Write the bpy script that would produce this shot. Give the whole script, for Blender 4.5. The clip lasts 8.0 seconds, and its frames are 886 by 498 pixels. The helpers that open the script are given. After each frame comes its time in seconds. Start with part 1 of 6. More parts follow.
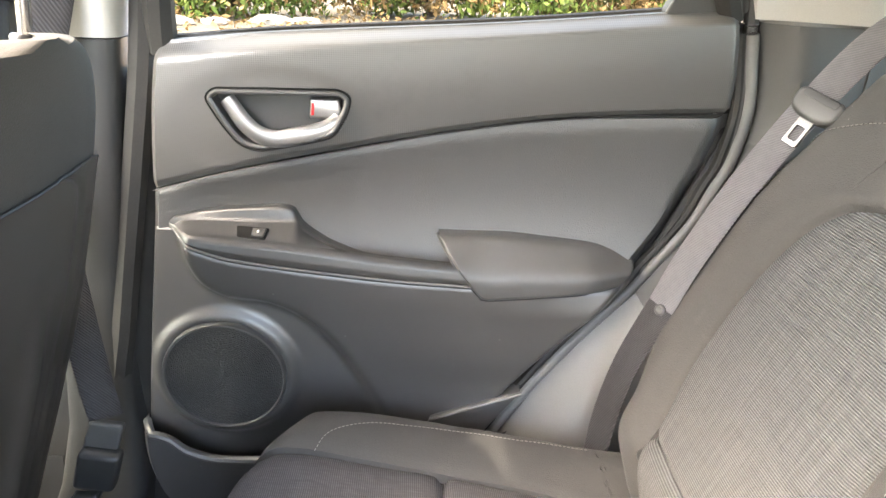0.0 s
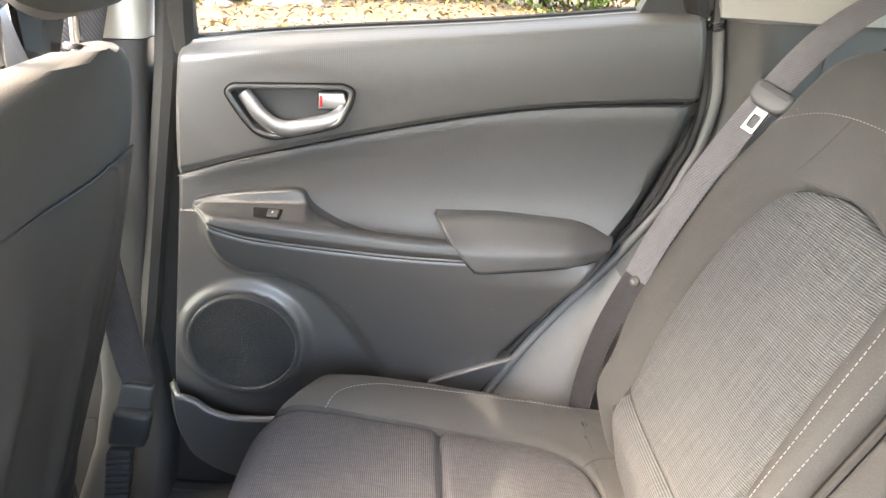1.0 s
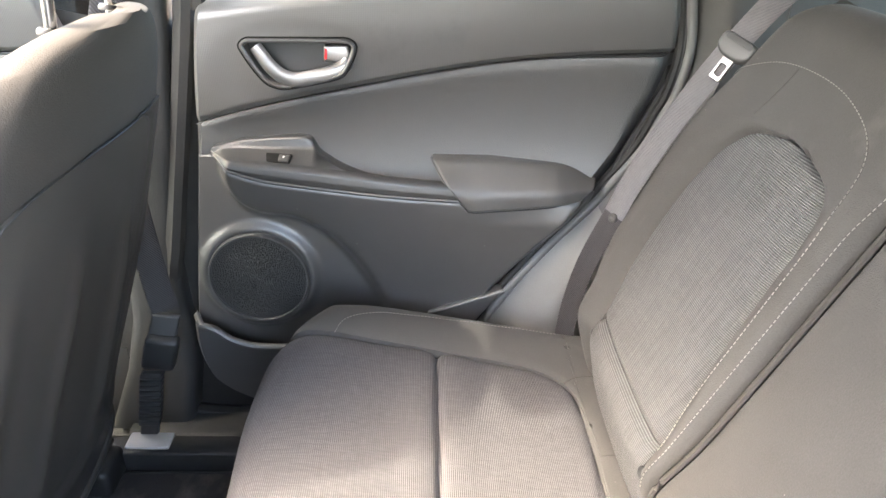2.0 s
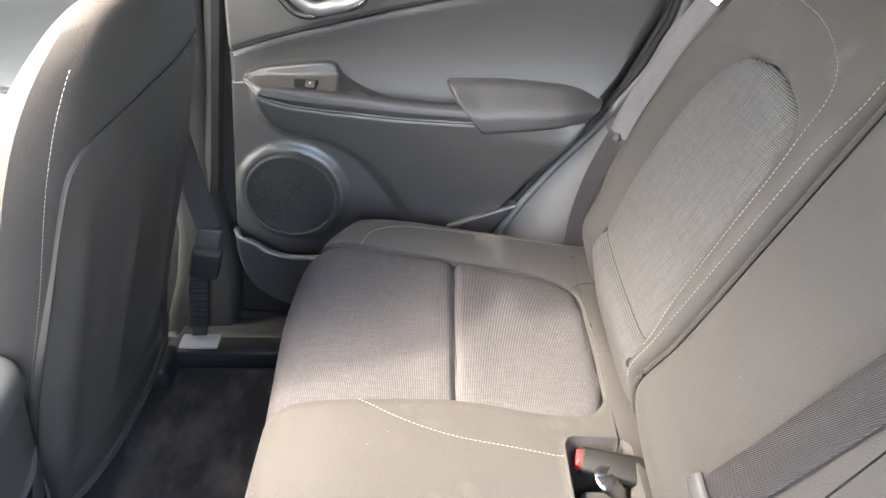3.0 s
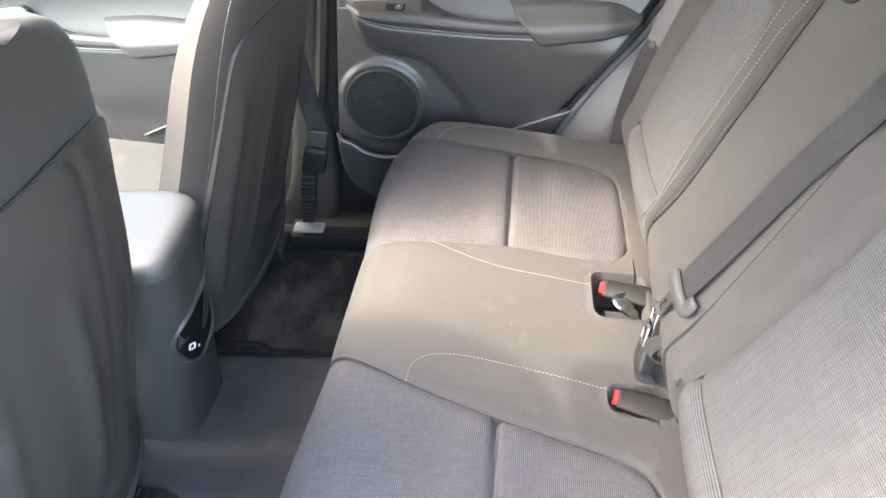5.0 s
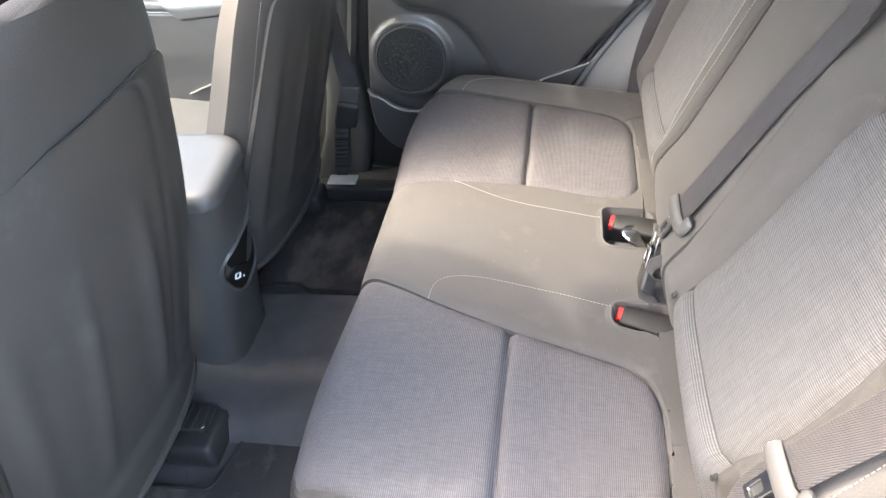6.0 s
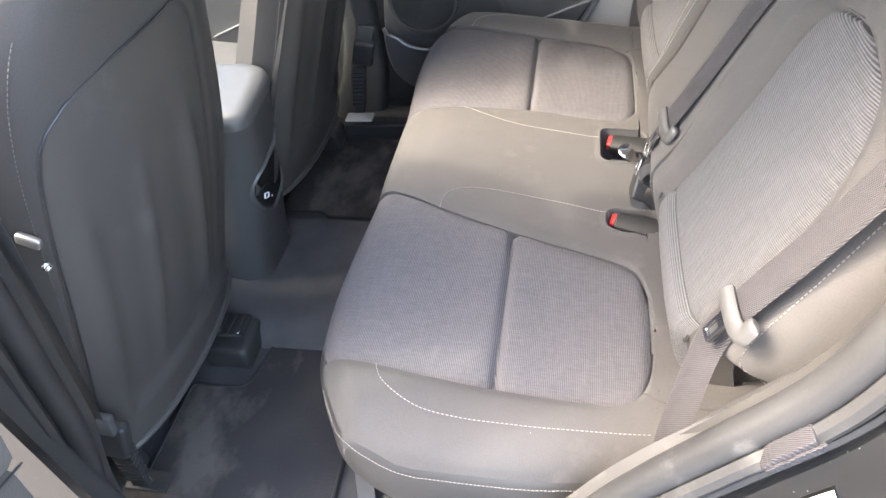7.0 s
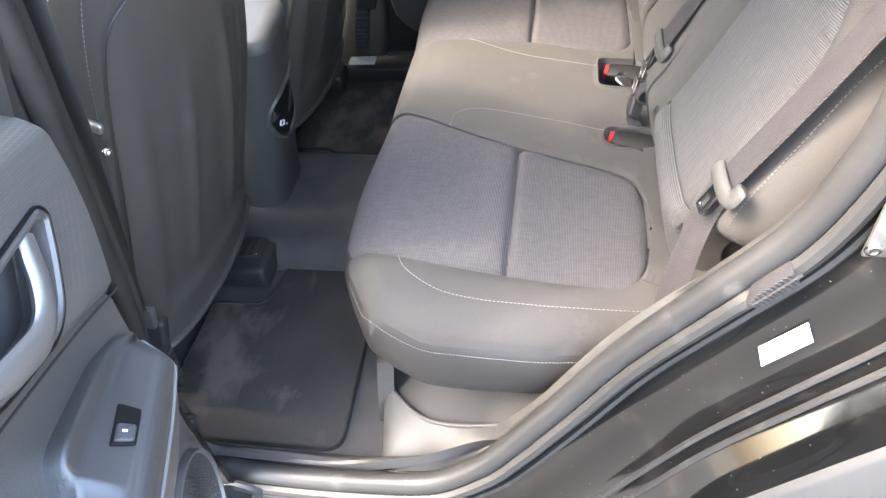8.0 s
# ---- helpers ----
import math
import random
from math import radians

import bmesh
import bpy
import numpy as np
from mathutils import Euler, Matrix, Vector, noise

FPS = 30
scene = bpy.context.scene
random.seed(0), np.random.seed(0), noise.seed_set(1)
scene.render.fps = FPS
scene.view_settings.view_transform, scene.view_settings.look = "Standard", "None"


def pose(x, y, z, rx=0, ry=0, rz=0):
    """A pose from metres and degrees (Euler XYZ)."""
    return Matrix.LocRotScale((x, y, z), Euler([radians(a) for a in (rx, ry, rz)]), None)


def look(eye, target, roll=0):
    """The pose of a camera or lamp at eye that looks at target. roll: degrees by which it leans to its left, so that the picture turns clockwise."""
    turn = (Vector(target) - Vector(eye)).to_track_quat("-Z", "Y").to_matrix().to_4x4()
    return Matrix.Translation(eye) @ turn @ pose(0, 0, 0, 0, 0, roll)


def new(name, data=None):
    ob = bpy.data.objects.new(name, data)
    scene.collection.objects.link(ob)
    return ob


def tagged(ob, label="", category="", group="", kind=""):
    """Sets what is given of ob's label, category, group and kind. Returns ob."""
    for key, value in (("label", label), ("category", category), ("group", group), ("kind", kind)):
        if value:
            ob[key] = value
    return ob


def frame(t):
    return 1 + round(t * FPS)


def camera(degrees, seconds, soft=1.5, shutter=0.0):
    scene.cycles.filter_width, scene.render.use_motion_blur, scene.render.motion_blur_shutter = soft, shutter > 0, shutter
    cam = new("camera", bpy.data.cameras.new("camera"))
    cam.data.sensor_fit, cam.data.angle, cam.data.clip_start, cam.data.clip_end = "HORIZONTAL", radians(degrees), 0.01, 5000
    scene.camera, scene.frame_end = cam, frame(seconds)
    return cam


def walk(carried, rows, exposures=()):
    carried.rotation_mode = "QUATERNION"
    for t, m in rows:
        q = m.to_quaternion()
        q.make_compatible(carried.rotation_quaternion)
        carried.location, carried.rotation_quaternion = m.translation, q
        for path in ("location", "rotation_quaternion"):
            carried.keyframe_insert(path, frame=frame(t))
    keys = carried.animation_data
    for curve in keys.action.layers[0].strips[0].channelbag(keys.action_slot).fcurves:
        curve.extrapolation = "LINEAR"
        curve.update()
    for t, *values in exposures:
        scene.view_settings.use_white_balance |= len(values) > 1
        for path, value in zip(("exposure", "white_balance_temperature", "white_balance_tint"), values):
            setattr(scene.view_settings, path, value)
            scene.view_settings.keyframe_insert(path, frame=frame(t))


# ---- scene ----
import functools

cam = camera(66.6, 8.0)
PATH = [
    (0, (-0.054, -0.19, 1.325), (0.051, 1.644, 0.534), 2.8),
    (0.5, (-0.054, -0.24, 1.34), (0.049, 1.586, 0.532), 2.7),
    (1, (-0.048, -0.284, 1.36), (0.047, 1.528, 0.519), 2.4),
    (1.5, (-0.04, -0.335, 1.367), (0.047, 1.461, 0.49), 2.2),
    (3, (-0.019, -0.475, 1.444), (-0.02, 1.14, 0.264), 0.2),
    (3.5, (-0.011, -0.519, 1.459), (-0.078, 1.059, 0.232), -1.1),
    (4, (0.004, -0.618, 1.467), (-0.129, 0.944, 0.226), -2.2),
    (4.5, (0.025, -0.717, 1.478), (-0.17, 0.833, 0.23), -3.3),
    (6, (0.08, -0.919, 1.489), (-0.275, 0.559, 0.188), -7.4),
    (6.5, (0.111, -0.986, 1.486), (-0.278, 0.448, 0.148), -8.6),
    (7, (0.112, -1.069, 1.498), (-0.283, 0.33, 0.124), -9.2),
    (7.5, (0.099, -1.155, 1.487), (-0.281, 0.22, 0.086), -9.1),
    (8, (0.085, -1.224, 1.485), (-0.263, 0.132, 0.056), -8.4),
]
EXPOSURE = [(0.0, 5.47, 7300, 10), (1.5, 5.32, 7080, 10), (3.0, 5.05, 6780, 10), (4.5, 5.06, 6780, 10), (6.0, 4.9, 6800, 10), (7.0, 4.78, 6800, 10), (8.0, 4.58, 6780, 10)]
walk(cam, [(t, look(eye, target, roll)) for t, eye, target, roll in PATH], EXPOSURE)

# ---- world, sun, exposure ----
world = bpy.data.worlds.new("sky")
scene.world = world
world.use_nodes = True
wn = world.node_tree
sky = wn.nodes.new("ShaderNodeTexSky")
sky.sky_type = 'NISHITA'
sky.sun_disc = False
sky.sun_elevation = radians(51.8)
SUN_WAY = Vector((1.015, 0.27, -1.336)).normalized()
sky.sun_rotation = math.atan2(-SUN_WAY.x, -SUN_WAY.y)
sky.dust_density = 4.5
wn.links.new(sky.outputs[0], wn.nodes["Background"].inputs[0])
wn.nodes["Background"].inputs[1].default_value = 0.15
sun = new("sun", bpy.data.lights.new("sun", 'SUN'))
sun.data.energy, sun.data.angle, sun.data.color = 0.21, radians(1.0), (1.0, 0.95, 0.87)
sun.rotation_euler = SUN_WAY.to_track_quat('-Z', 'Y').to_euler()

# ---- materials ----
MATS = {}


def material(name, color, rough=0.6, color2=None, big=6.0, fine=400.0, bump=0.15, metal=0.0, spec=0.5, grain="noise",
             fleck=None, fleck_scale=60.0, fleck_size=0.1, depth=0.001, sheen=0.0, scuff=None, scuff_scale=7.0, scuff_at=0.62, scuff_way=(1, 1, 1), coat=0.0, coat_rough=0.4, grain_tint=0.35):
    """A surface with blotches of color and color2 at one scale, and fine relief at another."""
    m = bpy.data.materials.new(name)
    m.use_nodes = True
    t = m.node_tree
    b = t.nodes["Principled BSDF"]
    b.inputs["Roughness"].default_value = rough
    b.inputs["Metallic"].default_value = metal
    b.inputs["Specular IOR Level"].default_value = spec
    b.inputs["Sheen Weight"].default_value = sheen
    b.inputs["Coat Weight"].default_value, b.inputs["Coat Roughness"].default_value = coat, coat_rough
    tc = t.nodes.new("ShaderNodeTexCoord")
    n1 = t.nodes.new("ShaderNodeTexNoise")
    n1.inputs["Scale"].default_value, n1.inputs["Detail"].default_value = big, 5.0
    t.links.new(tc.outputs["Object"], n1.inputs["Vector"])
    ramp = t.nodes.new("ShaderNodeMapRange")
    ramp.inputs[1].default_value, ramp.inputs[2].default_value = 0.3, 0.7
    t.links.new(n1.outputs["Fac"], ramp.inputs[0])
    mix = t.nodes.new("ShaderNodeMixRGB")
    c2 = color2 or tuple(c * 0.86 for c in color)
    mix.inputs[1].default_value, mix.inputs[2].default_value = (*color, 1), (*c2, 1)
    t.links.new(ramp.outputs[0], mix.inputs[0])
    out = mix.outputs[0]
    if grain == "weave":
        # small diamonds pressed into the surface
        waves = []
        for ax in ((1, 0.3, 1), (1, -0.3, -1)):
            dp = t.nodes.new("ShaderNodeVectorMath")
            dp.operation = 'DOT_PRODUCT'
            dp.inputs[1].default_value = Vector(ax).normalized() * fine
            t.links.new(tc.outputs["Object"], dp.inputs[0])
            sw_ = t.nodes.new("ShaderNodeMath")
            sw_.operation = 'SINE'
            t.links.new(dp.outputs["Value"], sw_.inputs[0])
            waves.append(sw_)
        pr = t.nodes.new("ShaderNodeMath")
        pr.operation = 'MULTIPLY'
        t.links.new(waves[0].outputs[0], pr.inputs[0])
        t.links.new(waves[1].outputs[0], pr.inputs[1])
        hf = t.nodes.new("ShaderNodeMath")
        hf.operation = 'MULTIPLY_ADD'
        hf.inputs[1].default_value, hf.inputs[2].default_value = 0.5, 0.5
        t.links.new(pr.outputs[0], hf.inputs[0])
        relief = hf.outputs[0]
    elif grain == "cells":
        n2 = t.nodes.new("ShaderNodeTexVoronoi")
        n2.inputs["Scale"].default_value = fine
        t.links.new(tc.outputs["Object"], n2.inputs["Vector"])
        relief = n2.outputs["Distance"]
    else:
        n2 = t.nodes.new("ShaderNodeTexNoise")
        n2.inputs["Scale"].default_value, n2.inputs["Detail"].default_value = fine, 2.0
        t.links.new(tc.outputs["Object"], n2.inputs["Vector"])
        relief = n2.outputs["Fac"]
    tint = t.nodes.new("ShaderNodeMixRGB")
    tint.blend_type = 'MULTIPLY'
    tint.inputs[0].default_value = grain_tint
    t.links.new(out, tint.inputs[1])
    r2 = t.nodes.new("ShaderNodeMapRange")
    r2.inputs[1].default_value, r2.inputs[2].default_value, r2.inputs[3].default_value = 0.25, 0.75, 0.55
    t.links.new(relief, r2.inputs[0])
    t.links.new(r2.outputs[0], tint.inputs[2])
    out = tint.outputs[0]
    if fleck:
        v = t.nodes.new("ShaderNodeTexVoronoi")
        v.inputs["Scale"].default_value = fleck_scale
        t.links.new(tc.outputs["Object"], v.inputs["Vector"])
        lt = t.nodes.new("ShaderNodeMapRange")
        lt.inputs[1].default_value, lt.inputs[2].default_value = fleck_size, fleck_size * 0.5
        t.links.new(v.outputs["Distance"], lt.inputs[0])
        fm = t.nodes.new("ShaderNodeMixRGB")
        fm.inputs[2].default_value = (*fleck, 1)
        t.links.new(lt.outputs[0], fm.inputs[0])
        t.links.new(out, fm.inputs[1])
        out = fm.outputs[0]
    if scuff:
        # soft worn or dusty patches, broken up by a finer noise
        ms = t.nodes.new("ShaderNodeMapping")
        ms.inputs["Scale"].default_value = scuff_way
        t.links.new(tc.outputs["Object"], ms.inputs["Vector"])
        n3 = t.nodes.new("ShaderNodeTexNoise")
        n3.inputs["Scale"].default_value, n3.inputs["Detail"].default_value, n3.inputs["Roughness"].default_value = scuff_scale, 6.0, 0.62
        t.links.new(ms.outputs[0], n3.inputs["Vector"])
        ls = t.nodes.new("ShaderNodeMapRange")
        ls.inputs[1].default_value, ls.inputs[2].default_value, ls.inputs[4].default_value = scuff_at, scuff_at + 0.14, 0.8
        t.links.new(n3.outputs["Fac"], ls.inputs[0])
        sm = t.nodes.new("ShaderNodeMixRGB")
        sm.inputs[2].default_value = (*scuff, 1)
        t.links.new(ls.outputs[0], sm.inputs[0])
        t.links.new(out, sm.inputs[1])
        out = sm.outputs[0]
    t.links.new(out, b.inputs["Base Color"])
    bm_ = t.nodes.new("ShaderNodeBump")
    bm_.inputs["Strength"].default_value, bm_.inputs["Distance"].default_value = bump, depth
    t.links.new(relief, bm_.inputs["Height"])
    t.links.new(bm_.outputs[0], b.inputs["Normal"])
    rr = t.nodes.new("ShaderNodeMapRange")
    rr.inputs[3].default_value, rr.inputs[4].default_value = rough - 0.07, min(1.0, rough + 0.07)
    t.links.new(n1.outputs["Fac"], rr.inputs[0])
    t.links.new(rr.outputs[0], b.inputs["Roughness"])
    MATS[name] = m
    return m


def ribbed(name, light, dark, axis, pitch, rough=0.95, fill=0.0, bump=0.6, streak=(30, 4, 30), mott=0.07, slub=0.10, sheen=0.03):
    """Woven cloth with fine ribs, counted along the direction axis."""
    m = bpy.data.materials.new(name)
    m.use_nodes = True
    t = m.node_tree
    b = t.nodes["Principled BSDF"]
    b.inputs["Roughness"].default_value = rough
    b.inputs["Specular IOR Level"].default_value = 0.2
    b.inputs["Sheen Weight"].default_value = sheen
    tc = t.nodes.new("ShaderNodeTexCoord")
    dot = t.nodes.new("ShaderNodeVectorMath")
    dot.operation = 'DOT_PRODUCT'
    dot.inputs[1].default_value = Vector(axis).normalized() * (2 * math.pi / pitch)
    t.links.new(tc.outputs["Object"], dot.inputs[0])
    wob = t.nodes.new("ShaderNodeTexNoise")
    wob.inputs["Scale"].default_value = 25.0
    t.links.new(tc.outputs["Object"], wob.inputs["Vector"])
    add = t.nodes.new("ShaderNodeMath")
    add.operation = 'MULTIPLY_ADD'
    add.inputs[1].default_value = 0.3
    t.links.new(wob.outputs["Fac"], add.inputs[0])
    t.links.new(dot.outputs["Value"], add.inputs[2])
    sn = t.nodes.new("ShaderNodeMath")
    sn.operation = 'SINE'
    t.links.new(add.outputs[0], sn.inputs[0])
    mp = t.nodes.new("ShaderNodeMapRange")
    mp.inputs[1].default_value, mp.inputs[2].default_value = -0.8, 0.8
    t.links.new(sn.outputs[0], mp.inputs[0])
    # broken threads: long streaks along the ribs
    sc = t.nodes.new("ShaderNodeMapping")
    sc.inputs["Scale"].default_value = streak
    t.links.new(tc.outputs["Object"], sc.inputs["Vector"])
    st = t.nodes.new("ShaderNodeTexNoise")
    st.inputs["Scale"].default_value, st.inputs["Detail"].default_value = 8.0, 3.0
    t.links.new(sc.outputs[0], st.inputs["Vector"])
    stm = t.nodes.new("ShaderNodeMapRange")
    stm.inputs[1].default_value, stm.inputs[2].default_value, stm.inputs[3].default_value, stm.inputs[4].default_value = 0.35, 0.7, 1 - mott, 1 + mott
    t.links.new(st.outputs["Fac"], stm.inputs[0])
    mix = t.nodes.new("ShaderNodeMixRGB")
    mix.inputs[1].default_value, mix.inputs[2].default_value = (*dark, 1), (*light, 1)
    t.links.new(mp.outputs[0], mix.inputs[0])
    mul = t.nodes.new("ShaderNodeVectorMath")
    mul.operation = 'SCALE'
    t.links.new(mix.outputs[0], mul.inputs[0])
    # slubs: thicker threads crossing the ribs at uneven distances
    sl = t.nodes.new("ShaderNodeTexNoise")
    sl.inputs["Scale"].default_value, sl.inputs["Detail"].default_value = 1.0, 2.0
    sm_ = t.nodes.new("ShaderNodeMapping")
    sm_.inputs["Scale"].default_value = [20 if abs(q) > 0.3 else 420 for q in axis]
    t.links.new(tc.outputs["Object"], sm_.inputs["Vector"])
    t.links.new(sm_.outputs[0], sl.inputs["Vector"])
    slm = t.nodes.new("ShaderNodeMapRange")
    slm.inputs[1].default_value, slm.inputs[2].default_value, slm.inputs[3].default_value, slm.inputs[4].default_value = 0.35, 0.68, 1 - slub, 1 + slub
    t.links.new(sl.outputs["Fac"], slm.inputs[0])
    both = t.nodes.new("ShaderNodeMath")
    both.operation = 'MULTIPLY'
    t.links.new(stm.outputs[0], both.inputs[0])
    t.links.new(slm.outputs[0], both.inputs[1])
    t.links.new(both.outputs[0], mul.inputs["Scale"])
    t.links.new(mul.outputs[0], b.inputs["Base Color"])
    bu = t.nodes.new("ShaderNodeBump")
    bu.inputs["Strength"].default_value, bu.inputs["Distance"].default_value = bump, 0.0008
    t.links.new(sn.outputs[0], bu.inputs["Height"])
    t.links.new(bu.outputs[0], b.inputs["Normal"])
    MATS[name] = m
    return m


def glass(name, tint=(1, 1, 1), gloss=0.08):
    m = bpy.data.materials.new(name)
    m.use_nodes = True
    t = m.node_tree
    t.nodes.remove(t.nodes["Principled BSDF"])
    tr = t.nodes.new("ShaderNodeBsdfTransparent")
    tr.inputs[0].default_value = (*tint, 1)
    gl = t.nodes.new("ShaderNodeBsdfGlossy")
    gl.inputs["Roughness"].default_value = 0.02
    mx = t.nodes.new("ShaderNodeMixShader")
    mx.inputs[0].default_value = gloss
    t.links.new(tr.outputs[0], mx.inputs[1])
    t.links.new(gl.outputs[0], mx.inputs[2])
    t.links.new(mx.outputs[0], t.nodes["Material Output"].inputs[0])
    return m


SLOPE = Vector((0.395, 0, 0.919))
KNIT = material("seat_knit", (0.083, 0.078, 0.073), 0.9, (0.068, 0.064, 0.06), 5, 560, 0.55, spec=0.25, sheen=0.06, fleck=(0.2, 0.185, 0.17), fleck_scale=26, fleck_size=0.03, scuff=(0.112, 0.105, 0.096), scuff_scale=5.0, scuff_at=0.60)
KNIT_DARK = material("seat_knit_dark", (0.062, 0.055, 0.049), 0.8, (0.05, 0.045, 0.04), 5, 700, 0.45, spec=0.35, sheen=0.05)
RIB_SEAT = ribbed("rib_cloth_seat", (0.136, 0.128, 0.130), (0.070, 0.065, 0.067), (1, 0, 0), 0.0026, mott=0.05)
RIB_BACK = ribbed("rib_cloth_back", (0.148, 0.145, 0.144), (0.066, 0.064, 0.064), SLOPE, 0.0026, mott=0.05)
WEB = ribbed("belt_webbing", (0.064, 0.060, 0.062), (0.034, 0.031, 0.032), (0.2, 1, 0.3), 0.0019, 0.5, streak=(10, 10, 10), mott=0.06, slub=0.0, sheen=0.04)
# the same webbing in a lighter tone: light put into the colour
WEB_LIT = ribbed("lit_belt_webbing", (0.2, 0.193, 0.198), (0.13, 0.124, 0.129), (0.3, 0.2, 1), 0.0019, 0.5, streak=(10, 10, 10), mott=0.05, slub=0.0)
DOOR_TOP = material("door_top_vinyl", (0.10, 0.096, 0.09), 0.45, (0.085, 0.081, 0.076), 3, 1700, 0.3, grain="weave", grain_tint=0.09, spec=1.0, coat=0.6, coat_rough=0.45, scuff=(0.06, 0.056, 0.052), scuff_scale=5.0, scuff_at=0.62)
DOOR_MID = material("door_insert_vinyl", (0.07, 0.067, 0.064), 0.42, (0.058, 0.056, 0.053), 4, 700, 1.0, spec=1.0, coat=0.8, coat_rough=0.4)
DOOR_LOW = material("door_lower_plastic", (0.074, 0.071, 0.068), 0.40, (0.061, 0.058, 0.056), 6, 900, 0.2, spec=1.0, coat=0.7, coat_rough=0.42, fleck=(0.14, 0.135, 0.13), fleck_scale=16, fleck_size=0.03, scuff=(0.125, 0.12, 0.115), scuff_scale=9.0, scuff_at=0.65)
CONSOLE = material("console_plastic", (0.07, 0.069, 0.067), 0.40, (0.058, 0.057, 0.056), 6, 900, 0.25)
DARK = material("black_plastic", (0.035, 0.034, 0.033), 0.45, (0.027, 0.027, 0.027), 9, 900, 0.2)
TRIM = material("grey_trim_plastic", (0.21, 0.2, 0.19), 0.42, (0.18, 0.172, 0.163), 5, 900, 0.25, fleck=(0.4, 0.39, 0.37), fleck_scale=14, fleck_size=0.035, scuff=(0.30, 0.285, 0.265), scuff_scale=12.0, scuff_at=0.63)
BUCKLE = material("buckle_plastic", (0.016, 0.0155, 0.015), 0.5, (0.012, 0.012, 0.012), 20, 700, 0.1, spec=0.3)
TRIM_DARK = material("dark_trim_plastic", (0.085, 0.083, 0.08), 0.5, (0.07, 0.068, 0.066), 5, 900, 0.25)
PILLAR = material("pillar_beige", (0.54, 0.515, 0.465), 0.75, (0.5, 0.475, 0.43), 5, 1200, 0.25)
RUBBER = material("rubber_seal", (0.046, 0.045, 0.044), 0.45, (0.036, 0.035, 0.034), 12, 300, 0.2, scuff=(0.12, 0.114, 0.104), scuff_scale=14.0, scuff_at=0.58)
RUBBER_DARK = material("rubber_seal_dark", (0.035, 0.032, 0.028), 0.6, (0.022, 0.021, 0.02), 12, 300, 0.2)
PILLAR_DARK = material("dark_pillar_plastic", (0.045, 0.044, 0.042), 0.5, (0.037, 0.036, 0.035), 5, 900, 0.25)
SILVER = material("satin_silver", (0.46, 0.455, 0.45), 0.36, (0.42, 0.415, 0.41), 8, 900, 0.05, metal=0.85)
CHROME = material("chrome_steel", (0.52, 0.52, 0.52), 0.22, (0.46, 0.46, 0.46), 12, 400, 0.05, metal=1.0)
TONGUE = material("grey_belt_plastic", (0.078, 0.076, 0.073), 0.42, (0.068, 0.066, 0.064), 20, 600, 0.1)
RED = material("red_button", (0.72, 0.02, 0.02), 0.35, (0.62, 0.015, 0.02), 20, 500, 0.02)
WHITE = material("white_print", (0.82, 0.82, 0.8), 0.6, (0.78, 0.78, 0.77), 20, 300, 0.05)
CARPET = material("floor_carpet", (0.112, 0.107, 0.105), 0.98, (0.086, 0.082, 0.081), 14, 700, 0.9, spec=0.1, depth=0.003)
MAT_PILE = material("floor_mat_pile", (0.056, 0.052, 0.051), 0.97, (0.082, 0.072, 0.064), 5, 500, 1.0, spec=0.1, depth=0.003, scuff=(0.17, 0.145, 0.122), scuff_scale=7.0, scuff_at=0.50, scuff_way=(1, 0.6, 1))
PAINT = material("black_car_paint", (0.006, 0.006, 0.006), 0.09, (0.011, 0.0105, 0.0095), 7, 90, 0.015, spec=0.7, fleck=(0.16, 0.15, 0.135), fleck_scale=70, fleck_size=0.06, scuff=(0.03, 0.028, 0.025), scuff_scale=16.0, scuff_at=0.60)
THREAD = material("grey_thread", (0.27, 0.255, 0.23), 0.9, (0.28, 0.265, 0.24), 40, 900, 0.1)
VINYL = material("dark_seat_vinyl", (0.042, 0.04, 0.038), 0.5, (0.034, 0.033, 0.031), 6, 700, 0.4)
# near black for gaps and recesses; the depth's shade is in the colour
PIT = material("deep_gap_black", (0.01, 0.01, 0.01), 0.6, (0.006, 0.006, 0.006), 9, 600, 0.1, spec=0.2)
ARM = material("armrest_plastic", (0.046, 0.044, 0.043), 0.42, (0.038, 0.037, 0.036), 6, 900, 0.2, spec=1.0, coat=0.4, coat_rough=0.42)
PULL = material("pull_handle_vinyl", (0.088, 0.084, 0.08), 0.45, (0.076, 0.072, 0.069), 5, 1500, 0.5, spec=1.0, coat=0.5, coat_rough=0.4)
LID = material("console_lid_vinyl", (0.08, 0.08, 0.077), 0.5, (0.071, 0.071, 0.068), 6, 900, 0.3)
QUARTER = material("quarter_trim_plastic", (0.2, 0.194, 0.186), 0.42, (0.17, 0.165, 0.158), 5, 900, 0.25, fleck=(0.45, 0.44, 0.42), fleck_scale=14, fleck_size=0.035)
SILL_GREY = material("sill_grey_plastic", (0.09, 0.087, 0.083), 0.5, (0.075, 0.072, 0.069), 6, 900, 0.25, scuff=(0.14, 0.134, 0.124), scuff_scale=11.0, scuff_at=0.58)
SHELL = material("seat_back_shell", (0.074, 0.069, 0.063), 0.38, (0.063, 0.058, 0.053), 5, 900, 0.25, spec=0.35, scuff=(0.105, 0.1, 0.094), scuff_scale=6.0, scuff_at=0.62)
HEADLINER = material("headliner_cloth", (0.58, 0.55, 0.5), 0.95, (0.54, 0.51, 0.46), 5, 900, 0.3)
